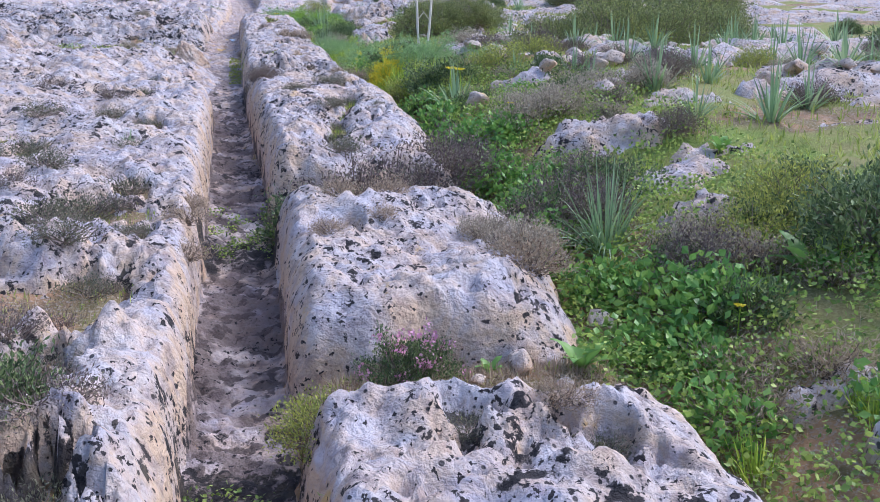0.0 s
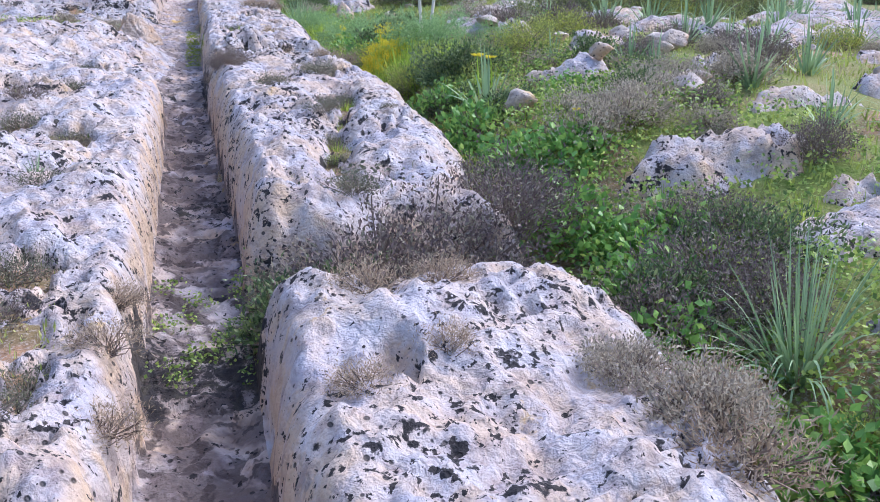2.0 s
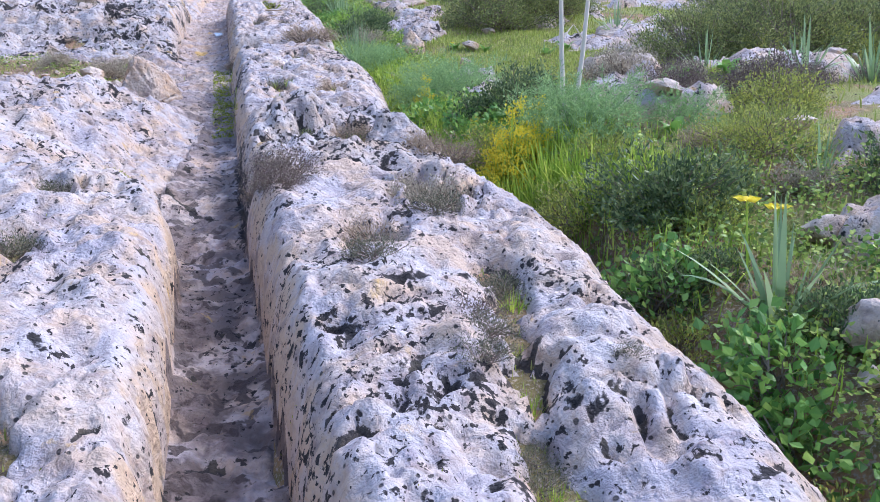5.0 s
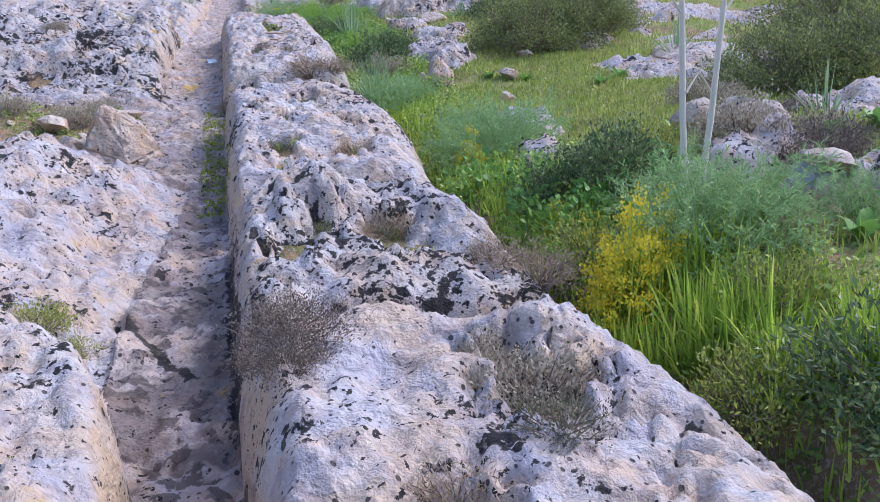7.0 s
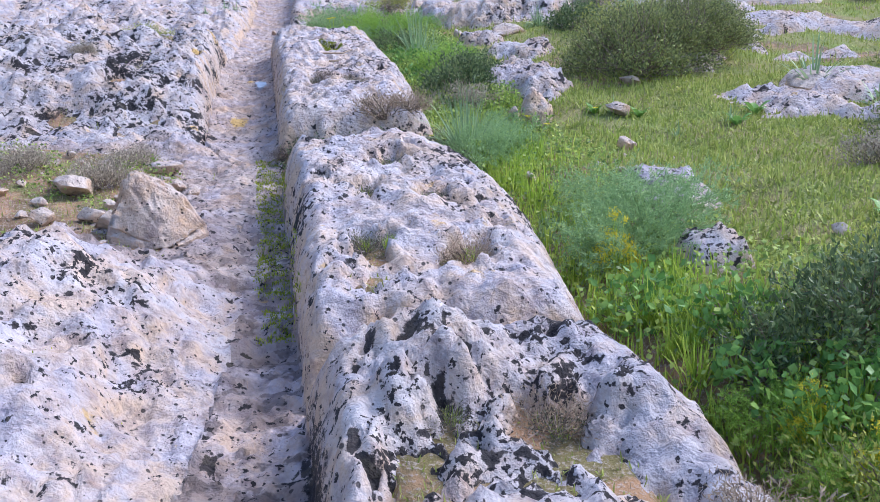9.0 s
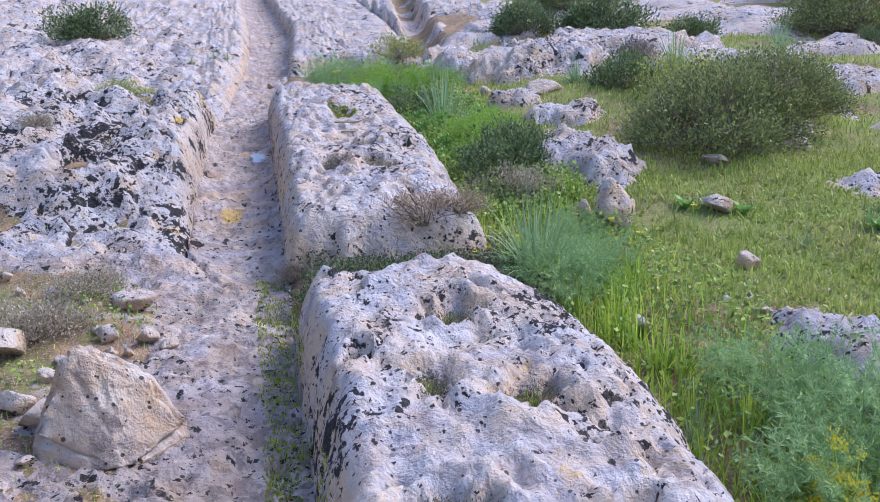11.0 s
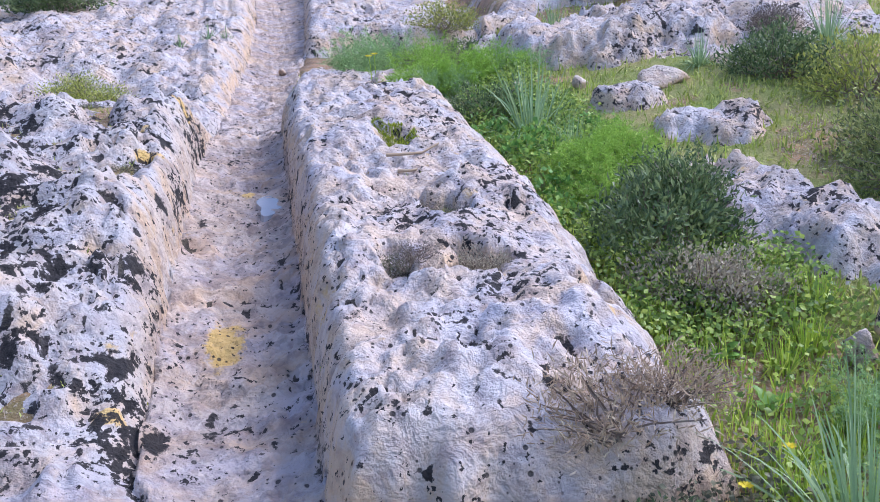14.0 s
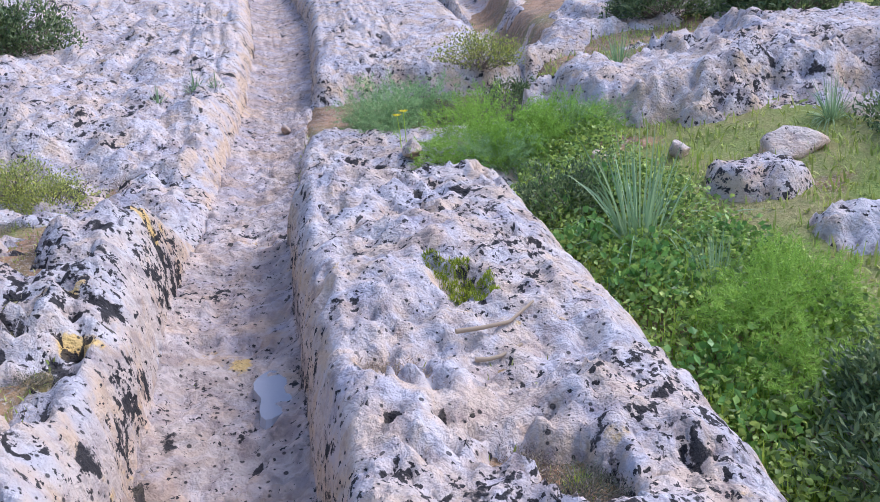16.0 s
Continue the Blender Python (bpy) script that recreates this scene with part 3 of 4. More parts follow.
for k, (ox, oy, ax, ay, oh) in enumerate(OUTCROPS):
    d = np.hypot((mx - ox) / ax, (my - oy) / ay)
    take = rest & (d < best)
    region[take], best = 100 + k, np.where(take, d, best)


def cut(name, ids, mat, label, category, group="", kind=""):
    f = faces[np.isin(region, ids)]
    if not len(f):
        return
    used, inv = np.unique(f, return_inverse=True)
    me = mesh_of(name, flat[used], inv.reshape(-1, 4), mat, True)
    me.attributes.new("humus_shade", "FLOAT", "POINT").data.foreach_set("value", HUM_SHADE.ravel()[used].astype(np.float32))
    me.attributes.new("ochre", "FLOAT", "POINT").data.foreach_set("value", OCH.ravel()[used].astype(np.float32))
    tagged(new(name, me), label, category, group, kind)


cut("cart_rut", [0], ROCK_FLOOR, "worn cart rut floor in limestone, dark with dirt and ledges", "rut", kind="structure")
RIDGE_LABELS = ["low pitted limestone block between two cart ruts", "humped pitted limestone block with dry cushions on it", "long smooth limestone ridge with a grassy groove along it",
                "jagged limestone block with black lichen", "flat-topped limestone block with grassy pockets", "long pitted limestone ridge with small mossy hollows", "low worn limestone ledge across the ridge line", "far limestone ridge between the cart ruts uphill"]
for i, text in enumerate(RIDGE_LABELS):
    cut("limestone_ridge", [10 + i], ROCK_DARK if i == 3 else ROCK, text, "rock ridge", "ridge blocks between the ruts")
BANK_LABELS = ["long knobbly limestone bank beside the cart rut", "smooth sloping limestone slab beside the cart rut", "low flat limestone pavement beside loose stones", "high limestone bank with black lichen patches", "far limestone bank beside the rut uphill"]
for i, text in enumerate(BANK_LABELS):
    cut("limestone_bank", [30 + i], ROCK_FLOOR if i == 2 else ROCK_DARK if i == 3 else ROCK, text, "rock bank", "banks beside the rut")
for k, o in enumerate(OUTCROPS):
    cut("limestone_outcrop", [100 + k], ROCK_DARK if k == 6 else ROCK, "flat slab of limestone blackened by lichen in the turf" if k == 6 else "weathered pale limestone outcrop among scrub", "outcrop", "outcrops in the field")
cut("far_bedrock", [900], ROCK, "bare limestone pavement on the far hillside", "bedrock", kind="stuff")

# ---- shapes of plants and stones ----
rng = np.random.default_rng(7)


def unit(v):
    return v / np.maximum(np.linalg.norm(v, axis=-1, keepdims=True), 1e-9)


def leaves(p, d, length, width, bend=0.0):
    """Diamond leaves at p that point along d."""
    n = len(p)
    side = unit(np.cross(d, unit(rng.normal(size=(n, 3)))))
    nrm = np.cross(d, side)
    L, W = np.asarray(length).reshape(-1, 1) * np.ones((n, 1)), np.asarray(width).reshape(-1, 1) * np.ones((n, 1))
    mid = p + d * L * 0.5
    v = np.stack([p, mid + side * W / 2, p + d * L - nrm * L * bend, mid - side * W / 2], 1).reshape(-1, 3)
    return v, np.arange(n * 4).reshape(-1, 4)


def tubes(paths, r0, r1, sides=4):
    """Tapering round twigs along paths (n, k, 3)."""
    n, k, _ = paths.shape
    t = unit(np.gradient(paths, axis=1))
    a = unit(np.cross(t, np.array([0.31, 0.87, 0.12])))
    b = np.cross(t, a)
    rad = (np.linspace(0, 1, k)[None, :, None, None] * (r1 - r0) + r0)
    ang = np.linspace(0, 2 * np.pi, sides, endpoint=False)
    ring = paths[:, :, None] + rad * (np.cos(ang)[None, None, :, None] * a[:, :, None] + np.sin(ang)[None, None, :, None] * b[:, :, None])
    idx = np.arange(n * k * sides).reshape(n, k, sides)
    nxt = np.roll(idx, -1, 2)
    f = np.stack([idx[:, :-1], nxt[:, :-1], nxt[:, 1:], idx[:, 1:]], -1).reshape(-1, 4)
    return ring.reshape(-1, 3), f


def arcs(base, way, length, droop, k=6):
    """Paths that start along way and bow down."""
    s = np.linspace(0, 1, k)[None, :, None]
    L = np.asarray(length).reshape(-1, 1, 1)
    p = base[:, None] + way[:, None] * s * L
    p[:, :, 2] -= (np.asarray(droop).reshape(-1, 1) * L[:, :, 0] * (s[:, :, 0] ** 2.2))
    return p


def ribbons(paths, width):
    """Flat blades along paths, widest low down, ending in a point."""
    n, k, _ = paths.shape
    t = unit(np.gradient(paths, axis=1))
    side = unit(np.cross(t[:, :1], np.array([0, 0, 1.0])) + 0.25 * rng.normal(size=(n, 1, 3)))
    prof = np.interp(np.linspace(0, 1, k), [0, 0.25, 0.7, 1], [0.7, 1.0, 0.6, 0.03])[None, :, None]
    w = np.asarray(width).reshape(-1, 1, 1) * prof / 2
    v = np.stack([paths - side * w, paths + side * w], 2)
    i = np.arange(n * k * 2).reshape(n, k, 2)
    f = np.stack([i[:, :-1, 0], i[:, :-1, 1], i[:, 1:, 1], i[:, 1:, 0]], -1).reshape(-1, 4)
    return v.reshape(-1, 3), f


def thing(name, label, category, group=""):
    ob = new(name)
    ob.empty_display_size = 0.1
    return tagged(ob, label, category, group)


def dome(n, r, h, hollow=0.55):
    """Places in an uneven dome, more of them near its skin."""
    d = rng.normal(size=(n, 3))
    d[:, 2] = np.abs(d[:, 2]) * 0.9 + 0.05
    d = unit(d)
    a = np.arctan2(d[:, 1], d[:, 0])
    uneven = 1 + 0.16 * np.sin(2 * a + rng.uniform(0, 6)) + 0.12 * np.sin(5 * a + rng.uniform(0, 6)) + rng.normal(size=n) * 0.06
    q = (hollow + (1 - hollow) * rng.random(n) ** 0.6) * uneven
    return d * q[:, None] * np.array([r, r, h]), d


def shrub(name, label, r, h, clumps, per, length, width, leaf, twig=TWIG, upright=0.4, flower=None, flowers=0, category="shrub", twigs=True, spread=0.16):
    ob = thing(name, label, category)
    c, out = dome(clumps, r, h)
    c[:, 2] += 0.02
    if twigs:
        start = rng.normal(size=(clumps, 3)) * np.array([r * 0.12, r * 0.12, 0]) - np.array([0, 0, 0.03])
        midp = (start + c) / 2 + rng.normal(size=(clumps, 3)) * r * 0.10
        end = c + out * r * 0.10
        v, f = tubes(np.stack([start, midp, c, end], 1), 0.006 * (0.5 + r), 0.0018, 3)
        tagged(part("wood", mesh_of("wood", v, f, twig), ob), "bare brown twigs", kind="stuff")
    k = np.repeat(np.arange(clumps), per)
    p = c[k] + rng.normal(size=(len(k), 3)) * r * spread * np.array([1, 1, 0.8])
    p[:, 2] = np.maximum(p[:, 2], 0.0)
    d = unit(out[k] * 0.7 + rng.normal(size=(len(k), 3)) * 0.75 + np.array([0, 0, upright]))
    v, f = leaves(p, d, length * rng.uniform(0.6, 1.3, len(k)), width * rng.uniform(0.7, 1.2, len(k)), 0.15)
    tagged(part("foliage", mesh_of("foliage", v, f, leaf), ob), kind="stuff")
    if flowers:
        pick = rng.choice(clumps, flowers)
        n = 14
        q = np.repeat(c[pick] + out[pick] * r * 0.18 + np.array([0, 0, 0.03]), n, 0) + rng.normal(size=(flowers * n, 3)) * 0.014
        v, f = leaves(q, unit(rng.normal(size=(len(q), 3)) + np.array([0, 0, 0.6])), 0.017, 0.012)
        part("blossom", mesh_of("blossom", v, f, flower), ob, "small blossoms")
    return ob


def tuft(name, label, n, length, width, leaf, droop=0.55, lean=0.75, base=0.05, category="grass tuft"):
    ob = thing(name, label, category)
    a = rng.uniform(0, 2 * np.pi, n)
    t = rng.uniform(0.05, lean, n)
    way = unit(np.stack([np.cos(a) * np.sin(t), np.sin(a) * np.sin(t), np.cos(t)], 1))
    start = np.stack([np.cos(a), np.sin(a), np.zeros(n)], 1) * base * rng.random((n, 1)) - np.array([0, 0, 0.02])
    v, f = ribbons(arcs(start, way, length * rng.uniform(0.55, 1.1, n), droop * t * rng.uniform(0.5, 1.3, n), 8), width * rng.uniform(0.6, 1.2, n))
    tagged(part("leaf_fan", mesh_of("leaf_fan", v, f, leaf), ob), kind="stuff")
    return ob


def fennel(name, label, r, h, stems, per, leaf):
    ob = thing(name, label, "fennel")
    c, out = dome(stems, r, h, 0.45)
    start = rng.normal(size=(stems, 3)) * np.array([r * 0.15, r * 0.15, 0]) - np.array([0, 0, 0.03])
    midp = start * 0.45 + c * 0.55 + np.array([0, 0, h * 0.08])
    v, f = tubes(np.stack([start, midp, c], 1), 0.004, 0.0015, 3)
    tagged(part("green_stalk", mesh_of("green_stalk", v, f, leaf), ob), kind="stuff")
    # sprays of fine threads, flat fans laid outward
    m = 10
    s = np.repeat(np.arange(stems), m)
    hub = c[s] + rng.normal(size=(len(s), 3)) * r * np.array([0.17, 0.17, 0.10])
    axis = unit(out[s] + rng.normal(size=(len(s), 3)) * 0.5 - np.array([0, 0, 0.05]))
    k = np.repeat(np.arange(len(s)), per)
    p = hub[k] + axis[k] * rng.uniform(0, 0.085, (len(k), 1))
    d = unit(axis[k] * 0.8 + rng.normal(size=(len(k), 3)) * 0.6)
    v, f = leaves(p, d, rng.uniform(0.022, 0.046, len(k)), 0.0044)
    tagged(part("feathery_foliage", mesh_of("feathery_foliage", v, f, leaf), ob), kind="stuff")
    return ob


def one_leaf(length, width, rise_to, droop, mat, k=8):
    """A broad leaf with a folded midrib, growing along +x."""
    s = np.linspace(0, 1, k)
    x = length * s * (0.55 + 0.2 * droop)
    z = length * (rise_to * s - droop * s ** 2.4)
    w = width * np.interp(s, [0, 0.15, 0.45, 0.8, 1], [0.25, 0.6, 1.0, 0.6, 0.02]) / 2
    rows = []
    for side, lift in ((-1, 0.18), (-0.55, 0.04), (0, -0.06), (0.55, 0.04), (1, 0.18)):
        rows.append(np.stack([x, side * w * (1 + 0.08 * np.sin(s * 17 + side)), z + lift * w + 0.02 * length * np.sin(s * 9 + side * 2) * abs(side)], 1))
    v = np.stack(rows, 1).reshape(-1, 3)
    return mesh_of("leaf", v, grid_faces(5, k), mat, True)


def rosette(name, label, count, length, width, mat, category="broadleaf plant"):
    ob = thing(name, label, category)
    for i in range(count):
        me = one_leaf(length * rng.uniform(0.75, 1.1), width * rng.uniform(0.8, 1.1), rng.uniform(0.55, 1.0), rng.uniform(0.15, 0.6), mat)
        leaf = part("leaf", me, ob)
        leaf.matrix_basis = pose(0, 0, -0.01, 0, 0, i * 137.5 + rng.uniform(-15, 15))
    return ob


def daisy(label):
    ob = thing("yellow_flower", label, "flower")
    v, f = tubes(np.array([[[0, 0, -0.02], [0.004, 0.002, 0.06], [0.012, 0.0, 0.13]]]), 0.0022, 0.0016, 4)
    part("stem", mesh_of("stem", v, f, GRASS), ob)
    a = np.linspace(0, 2 * np.pi, 13, endpoint=False)
    d = np.stack([np.cos(a), np.sin(a), 0.25 + 0 * a], 1)
    v, f = leaves(np.tile([[0.012, 0, 0.13]], (13, 1)), unit(d), 0.021, 0.010)
    part("flower_head", mesh_of("flower_head", v, f, YELLOW), ob)
    return ob


def stone(name, label, seed, size, flat_z=0.7, angular=0.5, mat=STONE, category="stone", cuts=3):
    bm = bmesh.new()
    bmesh.ops.create_icosphere(bm, subdivisions=cuts, radius=1)
    r = np.random.default_rng(seed)
    planes = [(Vector(unit(r.normal(size=3))), r.uniform(0.42, 0.72)) for _ in range(14)]
    for vtx in bm.verts:
        p = vtx.co.copy()
        for n, d in planes:
            over = p.dot(n) - d
            if over > 0:
                p -= n * over * (0.75 + 0.25 * angular)
        p += p.normalized() * (0.09 * noise.noise(p * 2.1 + Vector((seed, 0, 0))) + 0.03 * noise.noise(p * 6 + Vector((0, seed, 0))))
        vtx.co = Vector((p.x * size, p.y * size * 0.8, p.z * size * flat_z))
    low = min(v.co.z for v in bm.verts)
    for vtx in bm.verts:
        vtx.co.z -= low
    for f in bm.faces:
        f.smooth = True
    me = bpy.data.meshes.new(name)
    bm.to_mesh(me)
    bm.free()
    me.materials.append(mat)
    return tagged(new(name, me), label, category)


def spread_out(proto, spots, sink=0.015, group="", labels=None):
    """Set the first and its copies: (x, y, size) or (x, y, size, turn)."""
    if group:
        proto["group"] = group
    made = []
    for i, s in enumerate(spots):
        x, y, size = s[:3]
        turn = s[3] if len(s) > 3 else (i * 101 + 37 * x * 10) % 360
        m = Matrix.Translation((x, y, top_of(x, y) - sink)) @ Matrix.Rotation(radians(turn), 4, "Z") @ Matrix.Scale(size, 4)
        made.append((m, proto if i == 0 else copy_thing(proto, m)))
    proto.matrix_basis = made[0][0]
    return [o for _, o in made]


def scatter(n, x0, x1, y0, y1, margin=0.0, keep=None):
    """Random places on open soil."""
    x, y = rng.uniform(x0, x1, n), rng.uniform(y0, y1, n)
    r, s = land(x, y)
    ok = s > r + margin
    if keep is not None:
        ok &= keep(x, y)
    return np.stack([x[ok], y[ok], np.maximum(r, s)[ok]], 1)


def blades_on(name, p, h0, h1, width, mat, label, category="grass", lean=0.5):
    n = len(p)
    if not n:
        return
    a, t = rng.uniform(0, 2 * np.pi, n), rng.uniform(0, lean, n)
    way = np.stack([np.cos(a) * np.sin(t), np.sin(a) * np.sin(t), np.cos(t)], 1)
    v, f = ribbons(arcs(p - np.array([0, 0, 0.006]), way, rng.uniform(h0, h1, n), 0.5 * t, 4), width * rng.uniform(0.7, 1.3, n))
    tagged(new(name, mesh_of(name, v, f, mat)), label, category, kind="stuff")


def leaves_on(name, p, size, height, mat, label, category="herbs"):
    n = len(p)
    q = p + np.stack([rng.normal(size=n) * 0.01, rng.normal(size=n) * 0.01, rng.uniform(0, 1, n) ** 0.7 * height], 1)
    d = unit(rng.normal(size=(n, 3)) * np.array([1, 1, 0.35]) + np.array([0, 0, 0.25]))
    v, f = leaves(q, d, size * rng.uniform(0.6, 1.3, n), size * 0.8 * rng.uniform(0.7, 1.2, n), 0.1)
    tagged(new(name, mesh_of(name, v, f, mat)), label, category, kind="stuff")


# ---- loose stones ----
def hull_rock(name, label, corners, seed, mat, category):
    """An angular rock: the hull of a few corners, its faces broken and edges worn."""
    bm = bmesh.new()
    for c in corners:
        bm.verts.new(c)
    res = bmesh.ops.convex_hull(bm, input=bm.verts)
    bmesh.ops.delete(bm, geom=[g for g in res["geom_interior"] + res["geom_unused"] if isinstance(g, bmesh.types.BMVert)], context="VERTS")
    bmesh.ops.bevel(bm, geom=bm.edges[:], offset=0.022, segments=2, affect="EDGES", clamp_overlap=True)
    bmesh.ops.triangulate(bm, faces=bm.faces[:])
    for _ in range(3):
        bmesh.ops.subdivide_edges(bm, edges=[e for e in bm.edges if e.calc_length() > 0.03], cuts=1, use_grid_fill=True)
        bmesh.ops.triangulate(bm, faces=bm.faces[:])
    bm.normal_update()
    for v in bm.verts:
        p = v.co
        v.co = p + v.normal * (0.018 * noise.noise(p * 7 + Vector((seed, 0, 0))) + 0.009 * noise.noise(p * 22 + Vector((0, seed, 0))))
    for f in bm.faces:
        f.smooth = True
    me = bpy.data.meshes.new(name)
    bm.to_mesh(me)
    bm.free()
    me.materials.append(mat)
    return tagged(new(name, me), label, category)


boulder = hull_rock("boulder", "large tan angular boulder standing beside the rut",
                    [(-0.25, -0.06, 0.0), (0.25, -0.04, 0.0), (0.05, -0.17, 0.0), (-0.2, 0.2, 0.0), (0.2, 0.2, 0.0), (-0.25, -0.05, 0.12), (0.26, -0.03, 0.10), (0.06, -0.16, 0.05),
                     (-0.14, 0.0, 0.37), (-0.06, 0.02, 0.40), (0.10, 0.03, 0.30), (-0.1, 0.14, 0.34), (0.12, 0.16, 0.22)], 3, STONE, "boulder")
boulder.matrix_basis = pose(-0.42, 12.36, top_of(-0.42, 12.3) - 0.03, 0, 0, 4)

flat_stone = stone("stone", "flat grey limestone slab lying on bare earth", 5, 0.15, 0.42, 0.4, ROCK, "stone")
spread_out(flat_stone, [(-0.50, 13.60, 1.0, 20)], 0.02)
rubble = [stone("stone", "tan broken stone lying on the earth", 20 + i, 0.075, 0.65, 1.0, STONE, "stone", 3) for i in range(5)]
sets = [[] for _ in rubble]
for i, s in enumerate([(-.54, 13.22, 1.0), (-.38, 13.2, 1.05), (-.30, 13.16, .7), (-.61, 13.05, .8), (-.68, 13.0, .8), (-.45, 13.1, .6), (-.66, 12.5, 1.5), (-.78, 12.62, 1.1), (-.72, 12.85, .8), (-.95, 13.1, 2.2), (-1.0, 12.6, 1.2)]):
    sets[i % 5].append(s)
for i in range(80):
    sets[i % 5].append((rng.uniform(-2.0, -0.42), rng.uniform(12.05, 14.0), rng.uniform(0.22, 0.8)))
for i in range(30):
    sets[i % 5].append((rng.uniform(2.3, 6.5), rng.uniform(6.0, 12.5), rng.uniform(0.7, 2.4)))
for i, s in enumerate([(1.66, 12.8, 1.1), (1.82, 6.62, 1.0), (1.03, 2.80, 1.0), (1.55, 3.36, 1.4), (1.67, 3.18, .7), (1.15, 2.66, .6), (0.86, 2.72, .5), (0.76, 2.7, .4), (2.47, 13.38, 1.3), (3.2, 15.05, 1.6), (3.23, 7.6, 1.8), (3.5, 7.9, 2.2), (3.0, 6.7, 1.6), (2.9, 6.85, 1.3), (2.75, 14.2, 1.8), (1.92, 6.75, 2.2), (2.6, 11.2, .9), (1.55, 13.3, .8), (2.3, 7.5, 1.6), (2.9, 8.6, 1.7), (2.7, 7.4, 1.5), (3.3, 8.3, 2.0), (1.4, 2.6, 1.0), (1.05, 5.05, 2.2), (1.30, 5.02, 1.5), (.33, 20.3, 1.0), (1.02, 18.9, 1.6), (2.0, 18.4, 1.4), (2.4, 18.3, 1.4), (2.2, 12.75, .6), (2.35, 13.1, .5), (2.6, 12.9, .6)]):
    sets[i % 5].append(s)
for p, s in zip(rubble, sets):
    spread_out(p, s, 0.012, "loose stones")
spread_out(stone("stone", "long low pale stone lying in the turf", 43, 0.30, 0.50, 0.6, STONE, "stone"), [(2.87, 18.0, 0.85, 5), (4.4, 14.4, 0.9, 0)], 0.08, "long stones")

white = stone("stone", "smooth rounded white stone beside the meadow", 61, 0.17, 0.95, 0.2, ROCK, "stone")
spread_out(white, [(2.12, 14.2, 1.0, 30), (2.02, 14.42, .5, 80), (2.2, 14.5, .6, 10)], 0.03, "white stones")

# ---- shrubs ----
lentisk = shrub("lentisk_bush", "dense dark green evergreen bush among limestone", 0.5, 0.46, 110, 46, 0.050, 0.019, LENTISK, upright=0.5, spread=0.12)
spread_out(lentisk, [(2.72, 3.22, .72), (3.05, 3.45, .8), (1.80, 15.52, .78), (2.0, 15.75, .62), (1.95, 8.02, .62), (1.98, 10.15, .62),
                     (1.62, 17.9, .6), (4.9, 21.4, 1.3), (-1.98, 22.6, 1.0), (2.1, 20.3, .55), (11, 25, 2.2), (1.62, 5.95, .4), (2.2, 4.8, .5), (3.7, 17.9, .8), (3.9, 21.8, 1.0)], 0.03, "evergreen bushes")
BUSH = leafy("bush_leaf", [(0.06, 0.085, 0.04), (0.24, 0.28, 0.10), (0.52, 0.53, 0.18)], 0.5)
round_bush = shrub("round_bush", "broad rounded olive-green bush growing over limestone", 0.8, 0.62, 300, 60, 0.036, 0.015, BUSH, upright=0.6, spread=0.085)
spread_out(round_bush, [(3.5, 15.65, .9), (4.15, 15.9, .75), (4.7, 12.75, .8), (5.5, 12.7, .95), (6.4, 12.9, .95), (7.4, 13.2, .9), (6.6, 14.8, 1.1), (8.0, 15.0, 1.2), (4.6, 16.7, .7), (9.5, 17.5, 1.1), (8.5, 21, 1.3), (5.5, 24.5, 1.0)], 0.03, "broad bushes")
olive = shrub("spurge_bush", "yellow-green leafy bush beside limestone", 0.42, 0.4, 80, 40, 0.038, 0.015, OLIVE, upright=0.7)
spread_out(olive, [(2.45, 3.66, .55), (2.78, 3.95, .66), (2.62, 3.82, .5), (0.345, 2.56, .36), (1.66, 9.5, .6), (1.68, 8.35, .5), (2.55, 8.35, .6), (6.9, 15.3, 1.4), (2.3, 10.45, .5), (1.62, 7.3, .4), (1.95, 8.7, .5), (4.0, 17.2, 1.1), (-.95, 18.6, .5), (-1.15, 18.75, .5), (1.95, 21.0, .7), (3.2, 9.2, .6), (5.0, 12.3, .7), (5.9, 12.4, .8), (1.50, 6.25, .42), (1.55, 5.85, .4), (-.48, 9.67, .30), (-.36, 9.6, .22)], 0.03, "yellow-green bushes")
dusky = shrub("heath_shrub", "dusky brown-purple wiry shrub in a gap of the ridge", 0.33, 0.27, 90, 52, 0.022, 0.0095, DUSKY, upright=0.5)
spread_out(dusky, [(0.76, 5.10, 1.15), (1.06, 5.25, 1.2), (1.38, 5.42, 1.0), (1.2, 5.0, .8), (0.40, 8.80, .48), (0.37, 8.60, .40), (0.62, 13.5, .62), (0.85, 13.62, .6), (2.15, 5.02, .75), (1.90, 4.62, .85), (2.84, 6.24, .45), (3.15, 7.7, .6), (1.62, 5.72, .7), (0.30, 8.95, .30),
                   (2.85, 9.8, .8), (3.4, 9.6, .9), (1.65, 4.45, .8), (1.95, 4.35, .75), (0.25, 13.85, .28), (1.75, 19.9, .8), (1.4, 20.2, .7), (4.3, 18.9, .8), (2.1, 3.5, .8), (3.6, 7.0, .7), (2.9, 5.4, .6), (3.7, 11.3, .6), (0.46, 5.12, .5)], 0.03, "dusky shrubs")
greenish = shrub("thyme_shrub", "small green-grey wiry shrub in a rock hollow", 0.3, 0.2, 80, 42, 0.026, 0.011, GREYLEAF, upright=0.6)
